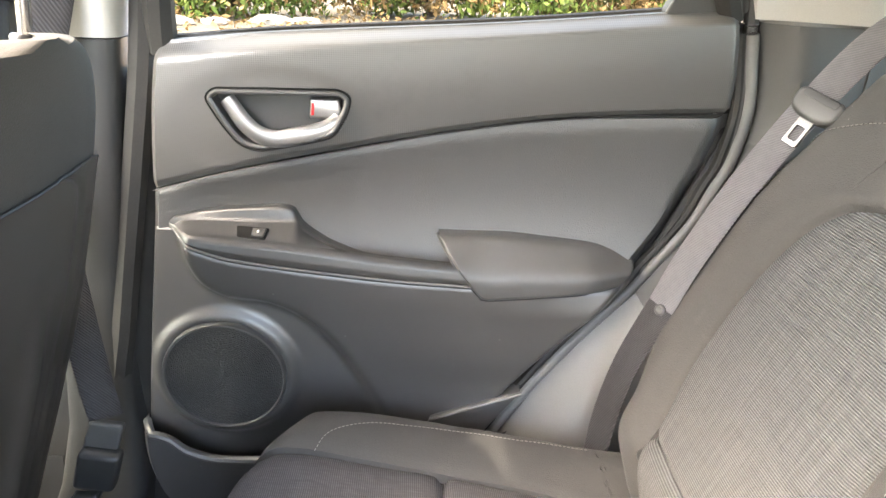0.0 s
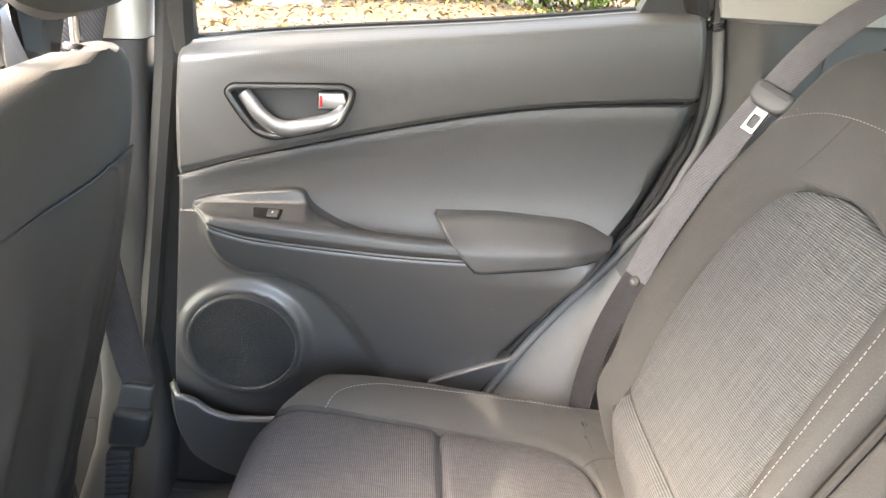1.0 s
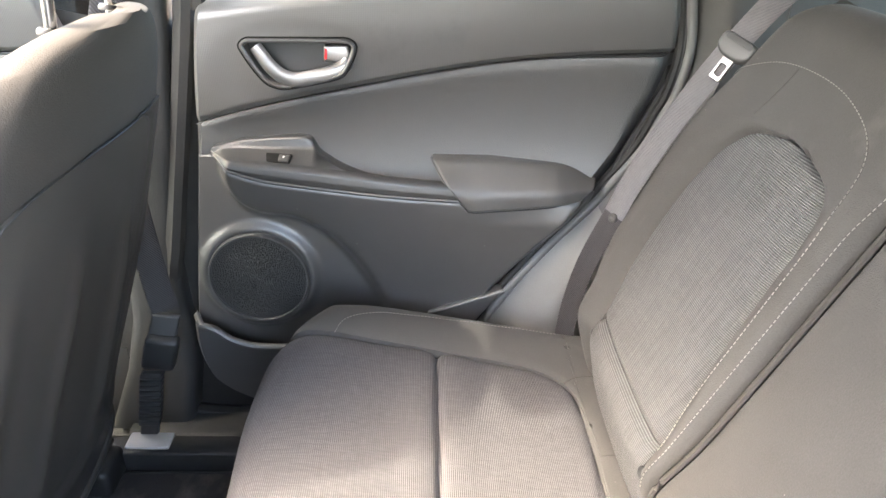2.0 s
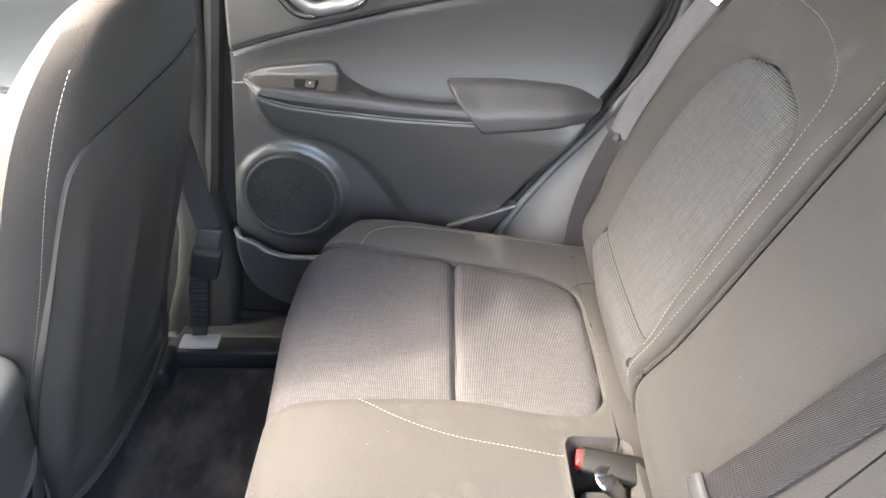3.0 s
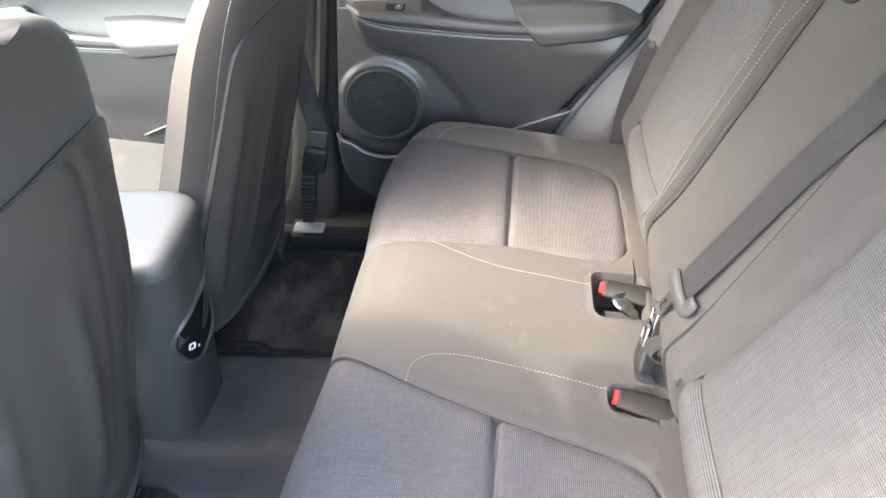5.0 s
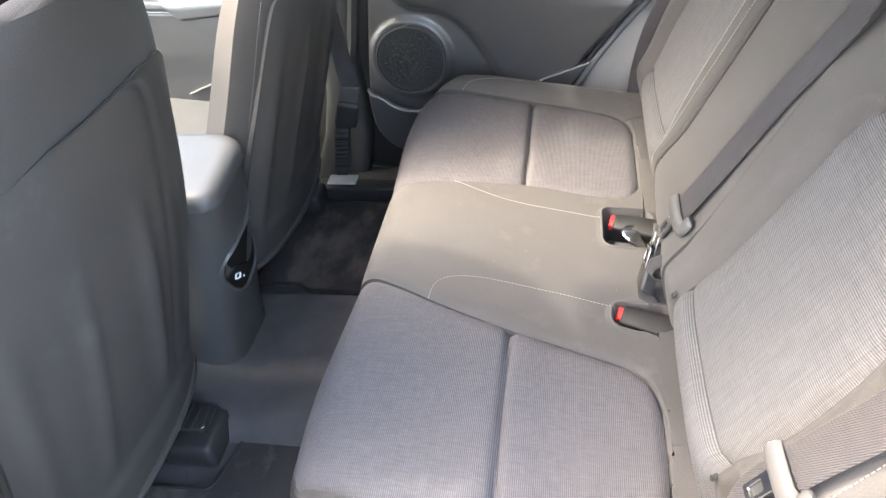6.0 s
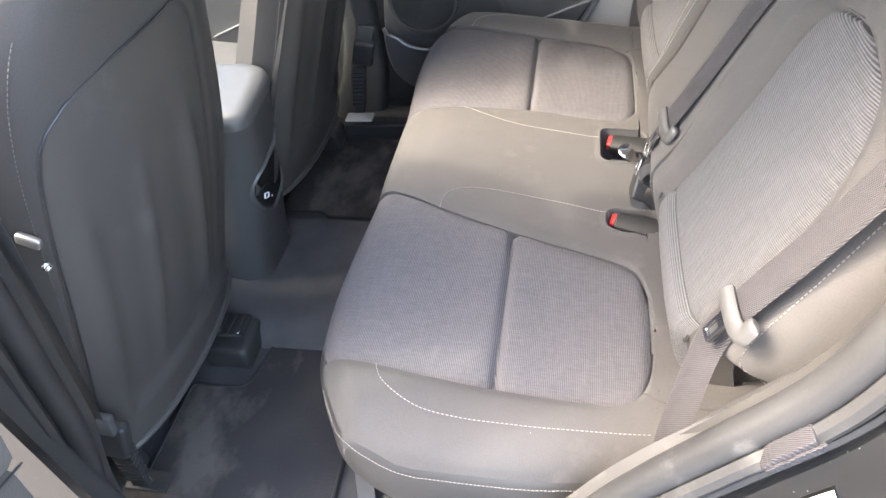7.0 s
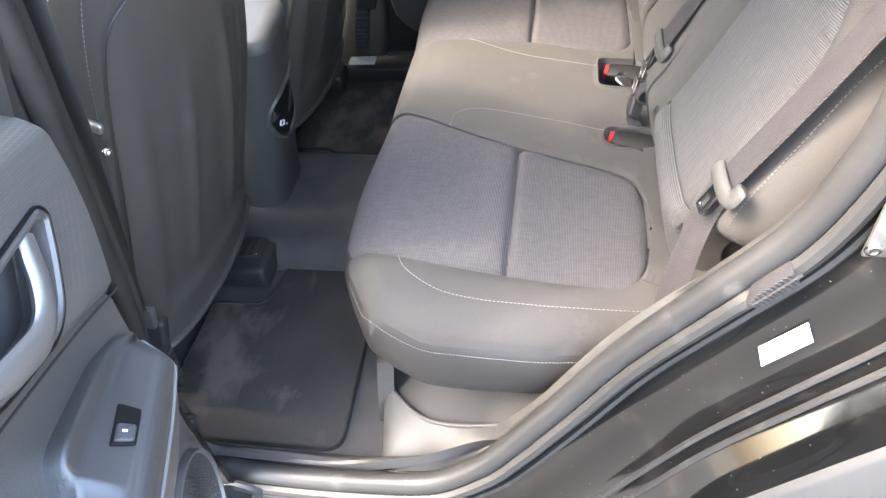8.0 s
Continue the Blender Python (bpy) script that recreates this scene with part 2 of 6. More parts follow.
GROUND = material("dusty_ground", (0.17, 0.135, 0.095), 0.95, (0.26, 0.22, 0.165), 0.9, 40, 0.5, depth=0.01)
ASPHALT = material("grey_asphalt", (0.062, 0.06, 0.057), 0.9, (0.05, 0.048, 0.046), 1.2, 150, 0.6, depth=0.004)
STONE = material("pale_stone", (0.5, 0.47, 0.42), 0.9, (0.4, 0.37, 0.33), 4, 60, 0.5, depth=0.01)
BARK = material("bark", (0.13, 0.09, 0.06), 0.9, (0.09, 0.065, 0.045), 8, 60, 0.6, depth=0.01)
PANE = glass("window_glass", (0.2, 0.21, 0.2), 0.02)
SCREEN = glass("windscreen_glass", (0.62, 0.68, 0.65), 0.04)
ROOF_GLASS = glass("sun_opening_glass", (0.93, 0.94, 0.93), 0.03)
MESH = material("speaker_mesh", (0.045, 0.044, 0.042), 0.5, (0.035, 0.034, 0.033), 9, 420, 1.0, grain="cells", depth=0.002)


def leaf_material(name, a, b_):
    m = material(name, a, 0.7, b_, 1.5, 30, 0.1, spec=0.15)
    t = m.node_tree
    b = t.nodes["Principled BSDF"]
    geo = t.nodes.new("ShaderNodeNewGeometry")
    hsv = t.nodes.new("ShaderNodeHueSaturation")
    mp = t.nodes.new("ShaderNodeMapRange")
    mp.inputs[3].default_value, mp.inputs[4].default_value = 0.55, 1.5
    t.links.new(geo.outputs["Random Per Island"], mp.inputs[0])
    t.links.new(mp.outputs[0], hsv.inputs["Value"])
    src = b.inputs["Base Color"].links[0].from_socket
    t.links.new(src, hsv.inputs["Color"])
    t.links.new(hsv.outputs[0], b.inputs["Base Color"])
    return m


LEAF = leaf_material("green_leaf", (0.13, 0.2, 0.04), (0.19, 0.24, 0.07))
LEAF_DRY = leaf_material("dry_leaf", (0.36, 0.23, 0.10), (0.27, 0.18, 0.085))
LEAF_RED = leaf_material("red_petal", (0.6, 0.03, 0.03), (0.5, 0.02, 0.02))


# ---- building helpers ----
def thing(name, label, category, base=(0, 0, 0), group="", kind=""):
    e = new(name)
    e.location = base
    return tagged(e, label, category, group, kind)


def part(name, verts, faces, mat, parent=None, label="", smooth=38.0, m=None, kind=""):
    me = bpy.data.meshes.new(name)
    vs = [Vector(v) for v in verts]
    if m is not None:
        vs = [m @ v for v in vs]
        if m.determinant() < 0:
            faces = [tuple(reversed(f)) for f in faces]
    me.from_pydata([tuple(v) for v in vs], [], [tuple(f) for f in faces])
    me.materials.append(mat)
    me.polygons.foreach_set("use_smooth", [smooth > 0] * len(me.polygons))
    if smooth > 0:
        me.set_sharp_from_angle(angle=radians(smooth))
    me.update()
    ob = new(name, me)
    if parent is not None:
        ob.parent = parent
        if parent.type == 'EMPTY':
            ob.matrix_parent_inverse = parent.matrix_basis.inverted()
    return tagged(ob, label, kind=kind)


def interp(x, pts):
    return float(np.interp(x, [p[0] for p in pts], [p[1] for p in pts]))


def smooth_curve(pts, n=8, closed=False):
    """A curve through the points, n steps between neighbours."""
    P = [Vector(p) for p in pts]
    out, L = [], len(P)
    for i in range(L if closed else L - 1):
        a, b = P[i], P[(i + 1) % L]
        p0 = P[(i - 1) % L] if closed or i > 0 else a
        p3 = P[(i + 2) % L] if closed or i + 2 < L else b
        for k in range(n):
            s = k / n
            out.append(0.5 * ((2 * a) + (b - p0) * s + (2 * p0 - 5 * a + 4 * b - p3) * s * s + (3 * a - p0 - 3 * b + p3) * s ** 3))
    if not closed:
        out.append(P[-1])
    return out


def smoothed(pts, n=10):
    """A table of x, y made denser by a smooth curve, for interp()."""
    c = smooth_curve([(p[0], p[1], 0) for p in pts], n)
    out = [(c[0].x, c[0].y)]
    for q in c[1:]:
        if q.x > out[-1][0]:
            out.append((q.x, q.y))
    return out


def sheet(f, nu, nv, rim=None):
    """A grid of f(u, v) over the unit square; rim: the way in which its border is folded back."""
    vs = [Vector(f(i / nu, j / nv)) for i in range(nu + 1) for j in range(nv + 1)]
    fs = [(i * (nv + 1) + j, (i + 1) * (nv + 1) + j, (i + 1) * (nv + 1) + j + 1, i * (nv + 1) + j + 1) for i in range(nu) for j in range(nv)]
    if rim is not None:
        edge = [j for j in range(nv)] + [i * (nv + 1) + nv for i in range(nu)] + [nu * (nv + 1) + j for j in range(nv, 0, -1)] + [i * (nv + 1) for i in range(nu, 0, -1)]
        base, n = len(vs), len(edge)
        vs += [vs[e] + Vector(rim) for e in edge]
        fs += [(edge[k], base + k, base + (k + 1) % n, edge[(k + 1) % n]) for k in range(n)]
    return vs, fs


def loft(rings, cap=True):
    """Closed rings of equally many points, joined in order."""
    n = len(rings[0])
    vs = [Vector(p) for r in rings for p in r]
    fs = [(i * n + k, i * n + (k + 1) % n, (i + 1) * n + (k + 1) % n, (i + 1) * n + k) for i in range(len(rings) - 1) for k in range(n)]
    if cap:
        fs += [tuple(range(n - 1, -1, -1)), tuple(range((len(rings) - 1) * n, len(rings) * n))]
    return vs, fs


def tube(pts, r, sides=8, closed=False, flat=1.0, up=(0, 0, 1)):
    """A round or flattened tube along the points; r: a radius or one for each point."""
    P = [Vector(p) for p in pts]
    n, rings, ref = len(P), [], Vector(up)
    for i, p in enumerate(P):
        d = (P[(i + 1) % n] - P[i - 1]) if closed else (P[min(i + 1, n - 1)] - P[max(i - 1, 0)])
        d.normalize()
        a = d.cross(ref)
        a = a.normalized() if a.length > 1e-4 else Vector((1, 0, 0))
        b = a.cross(d)
        ref = b if abs(b.dot(Vector(up))) < 0.2 else Vector(up)
        rad = r[i] if isinstance(r, (list, tuple)) else r
        rings.append([p + a * (math.cos(t) * rad) + b * (math.sin(t) * rad * flat) for t in [2 * math.pi * k / sides for k in range(sides)]])
    if closed:
        vs, fs = loft(rings + [rings[0]], False)
        return vs, fs
    return loft(rings)


def strap(pts, normals, width, thick=0.0014, n=8):
    """A flat band along the points, whose face looks along the normals."""
    c = smooth_curve(pts, n)
    N = smooth_curve(normals, n)
    rings = []
    for i, p in enumerate(c):
        d = (c[min(i + 1, len(c) - 1)] - c[max(i - 1, 0)]).normalized()
        w = d.cross(N[i]).normalized()
        up = w.cross(d).normalized()
        h = width / 2
        rings.append([p + w * a + up * b for a, b in ((-h, 0), (-h + 0.002, thick), (-h * 0.5, thick * 1.3), (h * 0.5, thick * 1.3), (h - 0.002, thick), (h, 0), (h - 0.002, -thick), (-h + 0.002, -thick))])
    return loft(rings)


def offset(poly, d):
    """A closed 2D outline moved inwards by d (anticlockwise outlines)."""
    out, n = [], len(poly)
    for i in range(n):
        a, b, c = Vector(poly[i - 1]), Vector(poly[i]), Vector(poly[(i + 1) % n])
        e1, e2 = (b - a).normalized(), (c - b).normalized()
        nrm = (Vector((-e1.y, e1.x)) + Vector((-e2.y, e2.x)))
        nrm = nrm.normalized() if nrm.length > 1e-6 else Vector((-e1.y, e1.x))
        k = max(0.5, nrm.dot(Vector((-e1.y, e1.x))))
        out.append(tuple(b + nrm * (d / k)))
    return out


def ccw(poly):
    s = sum(poly[i - 1][0] * poly[i][1] - poly[i][0] * poly[i - 1][1] for i in range(len(poly)))
    return list(poly) if s > 0 else list(reversed(poly))


def plate(poly, to3d, low, high, bevel=0.002, steps=3):
    """A solid plate of a 2D outline between two heights, its upper edge rounded; to3d(a, b, h)."""
    poly = ccw(poly)
    rings = [[to3d(a, b, low) for a, b in poly]]
    for k in range(steps + 1):
        t = k / steps * math.pi / 2
        rings.append([to3d(a, b, high - bevel + bevel * math.sin(t)) for a, b in offset(poly, bevel * (1 - math.cos(t)))])
    return loft(rings)


def frame_plate(outer, inner, to3d, low, high, bevel=0.0015):
    """A ring of two outlines with equally many points."""
    rings = [[to3d(a, b, low) for a, b in outer], [to3d(a, b, high - bevel) for a, b in outer], [to3d(a, b, high) for a, b in offset(outer, bevel)],
             [to3d(a, b, high) for a, b in offset(inner, -bevel)], [to3d(a, b, high - bevel) for a, b in inner], [to3d(a, b, low) for a, b in inner]]
    return loft(rings, False)


def rounded(poly, r, n=5):
    """Rounds each corner of a 2D outline; r: one radius or one for each corner."""
    out, L = [], len(poly)
    for i in range(L):
        a, b, c = Vector(poly[i - 1]), Vector(poly[i]), Vector(poly[(i + 1) % L])
        rad = r[i] if isinstance(r, (list, tuple)) else r
        k = min(rad, (a - b).length * 0.48, (c - b).length * 0.48)
        p, q = b + (a - b).normalized() * k, b + (c - b).normalized() * k
        for s in [j / n for j in range(n + 1)]:
            out.append(tuple((1 - s) ** 2 * p + 2 * s * (1 - s) * b + s * s * q))
    return out


def box(center, size, bevel=0.004, m=None):
    """A box with rounded edges."""
    bm = bmesh.new()
    bmesh.ops.create_cube(bm, size=1)
    bmesh.ops.scale(bm, vec=size, verts=bm.verts)
    if bevel:
        bmesh.ops.bevel(bm, geom=bm.edges[:], offset=bevel, segments=3, affect='EDGES', profile=0.5)
    mm = Matrix.Translation(center) @ (m or Matrix.Identity(4))
    vs = [mm @ v.co for v in bm.verts]
    fs = [[v.index for v in f.verts] for f in bm.faces]
    bm.free()
    return vs, fs


def dome(center, axis, r, h=0.3, n=14):
    """A low round button."""
    q = Vector(axis).to_track_quat('Z', 'Y')
    rings = []
    for z, s in ((0, 1), (h * 0.6, 0.97), (h * 0.9, 0.82), (h, 0.55), (h * 0.8, 0.4), (h * 0.8, 0.02)):
        rings.append([Vector(center) + q @ Vector((math.cos(t) * r * s, math.sin(t) * r * s, z * r)) for t in [2 * math.pi * k / n for k in range(n)]])
    return loft(rings)


def join(*items):
    vs, fs = [], []
    for v, f in items:
        k = len(vs)
        vs += list(v)
        fs += [tuple(i + k for i in g) for g in f]
    return vs, fs


def stitches(path, pitch=0.0062, length=0.0045, r=0.00062, up=(0, 0, 1)):
    """A row of small thread stitches along a path."""
    P = [Vector(p) for p in path]
    vs, fs, left = [], [], 0.0
    for a, b in zip(P, P[1:]):
        seg = (b - a).length
        if seg < 1e-6:
            continue
        d = (b - a) / seg
        s = Vector(up).cross(d)
        s = s.normalized() if s.length > 1e-4 else Vector((0, 1, 0))
        n = d.cross(s)
        t = left
        while t < seg:
            c = a + d * t
            k = len(vs)
            for e, w in ((-0.5, 0.5), (-0.2, 1.0), (0.2, 1.0), (0.5, 0.5)):
                q = c + d * (length * e)
                vs += [q - s * r * w, q + n * r * w * 1.3, q + s * r * w, q - n * r * w]
            for j in range(3):
                for i in range(4):
                    fs.append((k + j * 4 + i, k + j * 4 + (i + 1) % 4, k + j * 4 + 4 + (i + 1) % 4, k + j * 4 + 4 + i))
            fs += [(k + 3, k + 2, k + 1, k), (k + 12, k + 13, k + 14, k + 15)]
            t += pitch
        left = t - seg
    return vs, fs


def bump_at(d, w):
    return math.exp(-(d / w) ** 2)


def step(a, b, x):
    t = max(0.0, min(1.0, (x - a) / (b - a)))
    return t * t * (3 - 2 * t)

# ---- ground and surroundings ----
def ground_sheet():
    def f(u, v):
        x, y = -60 + 120 * u, -60 + 120 * v
        d = max(0.0, y - 6.0)
        return (x, y, 0.05 + 0.03 * noise.noise((x * 0.3, y * 0.3, 0)) * step(2, 5, d))
    vs, fs = sheet(f, 80, 80)
    tagged(part("ground", vs, fs, GROUND), "dusty bare ground with pale patches", "ground", kind="structure")
    vs, fs = plate([(-9, -9), (9, -9), (9, 2.6), (-9, 2.6)], lambda a, b, h: (a, b, h), 0.0, 0.09, 0.02)
    tagged(part("pavement", vs, fs, ASPHALT), "worn dark grey asphalt parking surface", "pavement", kind="structure")


ground_sheet()


def bush(center, size, leaves, mats, seed):
    rnd = random.Random(seed)
    cx, cy = center
    e = thing("bush", "leafy bush with green and dry brown leaves", "bush", (cx, cy, 0.05), "bushes beside the car park")
    stems = []
    for k in range(7):
        a = rnd.uniform(0, 6.28)
        top = Vector((cx + math.cos(a) * size[0] * 0.6, cy + math.sin(a) * size[0] * 0.5, size[1] * rnd.uniform(0.5, 0.9)))
        stems.append(tube(smooth_curve([(cx, cy, 0), (Vector((cx, cy, 0)) + top) / 2 + Vector((0, 0, 0.15)), top], 4), [0.03] * 3 + [0.02] * 3 + [0.01] * 3, 5))
    part("trunk", *join(*stems), BARK, e)
    for mi, m in enumerate(mats):
        vs, fs = [], []
        clumps = [(rnd.uniform(-1, 1), rnd.uniform(-1, 1), rnd.uniform(0.12, 1), rnd.uniform(0.14, 0.32)) for _ in range(34)]
        for _ in range(leaves):
            a, b, c, r = rnd.choice(clumps)
            p = Vector((cx + a * size[0] * (1.1 - 0.4 * c), cy + b * size[0] * 0.7, 0.1 + c * size[1])) + Vector((rnd.gauss(0, r), rnd.gauss(0, r), rnd.gauss(0, r * 0.7)))
            p.z = max(p.z, 0.08)
            q = Euler((rnd.uniform(0, 6.3), rnd.uniform(0, 6.3), rnd.uniform(0, 6.3))).to_matrix()
            s = rnd.uniform(0.05, 0.12)
            k = len(vs)
            vs += [p + q @ Vector(o) * s for o in ((-1, 0, 0), (-0.2, 0.45, 0.12), (1, 0, 0), (-0.2, -0.45, 0.12))]
            fs += [(k, k + 1, k + 2), (k, k + 2, k + 3)]
        part("crown", vs, fs, m, e, kind="stuff", smooth=0)
    return e


for i, bx in enumerate((-9.5, -7.6, -5.6, -3.6, -1.6, 0.6, 2.6, 4.6, 6.8, 9.0)):
    bush((bx + 0.3 * math.sin(i * 2.1), 15.5 + 1.2 * math.sin(i * 1.7)), (1.3, 1.7 + 0.4 * math.sin(i * 3.3)), 1500, (LEAF, LEAF_DRY) if i % 3 == 1 else (LEAF, LEAF, LEAF_DRY), 40 + i)
for i, (sx, sy, sr) in enumerate(((-4.3, 12.4, 0.28), (-3.6, 12.7, 0.2), (-2.7, 13.2, 0.3), (-2.1, 13.4, 0.22), (-5.2, 12.2, 0.2))):
    rnd = random.Random(i)
    rings = []
    for k in range(7):
        a = math.pi * k / 6
        rings.append([Vector((sx + math.sin(a) * math.cos(t) * sr * 1.5 * rnd.uniform(0.8, 1.1), sy + math.sin(a) * math.sin(t) * sr * rnd.uniform(0.8, 1.1), 0.08 - math.cos(a) * sr * 0.5)) for t in [2 * math.pi * j / 10 for j in range(10)]])
    st = part("stone", *loft(rings), STONE)
    tagged(st, "pale rough stone lying on the dusty ground", "stone", "stones by the bushes")
rf = part("red_flower", *loft([[Vector((-4.1 + 0.13 * s * math.cos(t), 14.6 + 0.13 * s * math.sin(t), z)) for t in [k * 0.785 for k in range(8)]] for z, s in ((0.3, 0.3), (0.45, 1), (0.62, 0.9), (0.75, 0.3))]), LEAF_RED)
tagged(rf, "red flower cluster standing among the bushes", "flower")

rnd = random.Random(77)
lv_, lf_ = [], []
for _ in range(6000):
    p = Vector((rnd.uniform(-11, 11), 4.0 + 11.0 * rnd.random() ** 0.8, 0.09 + 0.05 * rnd.random()))
    q = Euler((rnd.uniform(-0.7, 0.7), rnd.uniform(-0.7, 0.7), rnd.uniform(0, 6.3))).to_matrix()
    sz, k = rnd.uniform(0.03, 0.09), len(lv_)
    lv_ += [p + q @ Vector(o) * sz for o in ((-1, 0, 0), (-0.2, 0.45, 0.12), (1, 0, 0), (-0.2, -0.45, 0.12))]
    lf_ += [(k, k + 1, k + 2), (k, k + 2, k + 3)]
tagged(part("leaf_litter", lv_, lf_, LEAF_DRY, smooth=0), "dry brown leaves scattered over the dusty ground", "leaf litter", kind="stuff")

# ---- car shell ----
car = thing("car_body", "black painted car body with dark interior trim, left rear door open", "car body", (0, 0, 0.09), kind="structure")
# floor pan with the tunnel hump
FLOOR = 0.34


def floor_z(x, y):
    hump = 0.065 * step(0.215, 0.165, abs(y + 0.03)) + 0.05 * step(0.15, 0.05, abs(y + 0.02)) * step(-0.55, -0.75, x)
    return FLOOR + hump + 0.28 * step(-1.35, -1.9, x) + 0.004 * noise.noise((x * 9, y * 9, 2))


part("floor", *sheet(lambda u, v: (-2.0 + 2.4 * u, -0.70 + 1.40 * v, floor_z(-2.0 + 2.4 * u, -0.70 + 1.40 * v)), 80, 60, (0, 0, -0.05)), CARPET, car, "dark grey carpet on the car floor")
# riser below the bench
part("seat_riser", *sheet(lambda u, v: (-0.25 + 0.03 * u + 0.012 * math.sin(v * 40), -0.60 + 1.2 * v, 0.34 + 0.2 * u), 6, 50, (0.03, 0, 0)), CARPET, car, "dark carpet riser below the bench")


# roof; the unseen sunroof opening over the front seats is added to let sun in
def roof_z(x, y):
    return 1.60 - 0.10 * (y / 0.6) ** 2 - 0.05 * max(0, (x - 0.1) / 0.8) ** 2 - 0.06 * max(0, (-0.7 - x) / 0.6) ** 2


SR = (-1.02, -0.46, -0.42, 0.42)
for nm, (x0, x1, y0, y1) in (("roof_rear", (SR[1], 1.0, -0.6, 0.6)), ("roof_front", (-1.45, SR[0], -0.6, 0.6)), ("roof_side", (SR[0], SR[1], -0.6, SR[2])), ("roof_side", (SR[0], SR[1], SR[3], 0.6))):
    part("roof", *sheet(lambda u, v: (x0 + (x1 - x0) * u, y0 + (y1 - y0) * v, roof_z(x0 + (x1 - x0) * u, y0 + (y1 - y0) * v)), 16, 16, (0, 0, 0.05)), HEADLINER, car)
    part("roof_skin", *sheet(lambda u, v: (x0 + (x1 - x0) * u, y0 + (y1 - y0) * v, 0.055 + roof_z(x0 + (x1 - x0) * u, y0 + (y1 - y0) * v)), 16, 16), PAINT, car)


# nearly clear pane, so the added opening passes sunlight to the bench
part("sunroof_pane", *sheet(lambda u, v: (SR[0] - 0.02 + (SR[1] - SR[0] + 0.04) * u, SR[2] - 0.02 + (SR[3] - SR[2] + 0.04) * v, 0.064 + roof_z(-0.74, SR[2] + (SR[3] - SR[2]) * v)), 8, 8, (0, 0, 0.004)), ROOF_GLASS, car, "dark tinted sunroof pane")


def pillar(name, rows, mat, label, m=None):
    """A body member lofted through rectangles: centre and half sizes along x and y."""
    rings = []
    for c, hx, hy in rows:
        c = Vector(c)
        r = rounded([(-hx, -hy), (hx, -hy), (hx, hy), (-hx, hy)], min(hx, hy) * 0.5, 4)
        rings.append([c + Vector((a, b, 0)) for a, b in r])
    return part(name, *loft(rings), mat, car, label, m=m)


FLIP = Matrix.Diagonal((1, -1, 1, 1))
NEAR = Matrix.Translation((-0.06, 0, 0)) @ FLIP
for s, fm in ((1, None), (-1, FLIP)):
    # A pillar and windscreen post, roof rail
    part("roof_rail", *tube(smooth_curve([(-2.05, 0.68, 1.02), (-1.45, 0.58, 1.45), (-0.5, 0.60, 1.53), (0.3, 0.60, 1.52), (0.9, 0.58, 1.42), (1.25, 0.56, 1.25)], 8), 0.05, 10), PILLAR, car, m=fm)
    # B pillar: lower and upper trim
    pillar("centre_pillar", [((-0.585, 0.73, 0.36), 0.085, 0.05), ((-0.545, 0.735, 0.5), 0.07, 0.045), ((-0.53, 0.74, 0.62), 0.055, 0.045), ((-0.524, 0.745, 0.8), 0.044, 0.045), ((-0.495, 0.735, 1.0), 0.048, 0.045), ((-0.47, 0.73, 1.215), 0.05, 0.045)],
           PILLAR_DARK, "dark grey lower pillar trim", NEAR if fm else None)
    pillar("centre_pillar_upper", [((-0.468, 0.728, 1.217), 0.05, 0.045), ((-0.45, 0.70, 1.32), 0.05, 0.045), ((-0.42, 0.61, 1.54), 0.06, 0.045)], PILLAR, "pale beige upper pillar trim", NEAR if fm else None)
    # outer shell below the belt line, front wing, hatch side
    part("side_panel", *sheet(lambda u, v: (-2.2 + 1.2 * u, 0.80 + 0.06 * math.sin(v * 3.1), 0.3 + 0.75 * v), 6, 8, (0, -0.06, 0)), PAINT, car, m=fm)
    part("pillar_outer", *sheet(lambda u, v: (-0.66 + (0.0 if fm else 0.02) + 0.2 * u, 0.785, 0.30 + 0.96 * v), 4, 8, (0, -0.01, 0)), PAINT, car, "black outer pillar panel", m=fm)
    part("rocker_panel", *sheet(lambda u, v: (-2.1 + 1.47 * u, 0.745, 0.20 + 0.32 * v), 6, 4, (0, 0.03, 0)), PILLAR_DARK, car, "dark sill panel below the front door", m=fm)
# dashboard and bulkhead, rear hatch wall and luggage floor
part("dashboard", *sheet(lambda u, v: (-1.55 - 0.45 * math.sin(u * 1.57), -0.70 + 1.40 * v, 0.72 + 0.33 * math.sin(u * 1.57) + 0.0 * v), 10, 10, (-0.1, 0, -0.1)), DARK, car, "dark dashboard")
part("dash_face", *sheet(lambda u, v: (-1.55 - 0.05 * u, -0.70 + 1.40 * v, 0.72 - 0.40 * u), 4, 4, (-0.05, 0, 0)), DARK, car)
part("luggage_wall", *sheet(lambda u, v: (1.1, -0.62 + 1.24 * v, 0.5 + 0.6 * u), 4, 4, (0.05, 0, 0)), TRIM_DARK, car)
part("luggage_floor", *sheet(lambda u, v: (0.42 + 0.7 * u, -0.62 + 1.24 * v, 0.7), 4, 4, (0, 0, -0.05)), CARPET, car)
part("parcel_shelf", *sheet(lambda u, v: (0.56 + 0.55 * u, -0.60 + 1.20 * v, 1.12), 4, 4, (0, 0, -0.02)), CARPET, car)

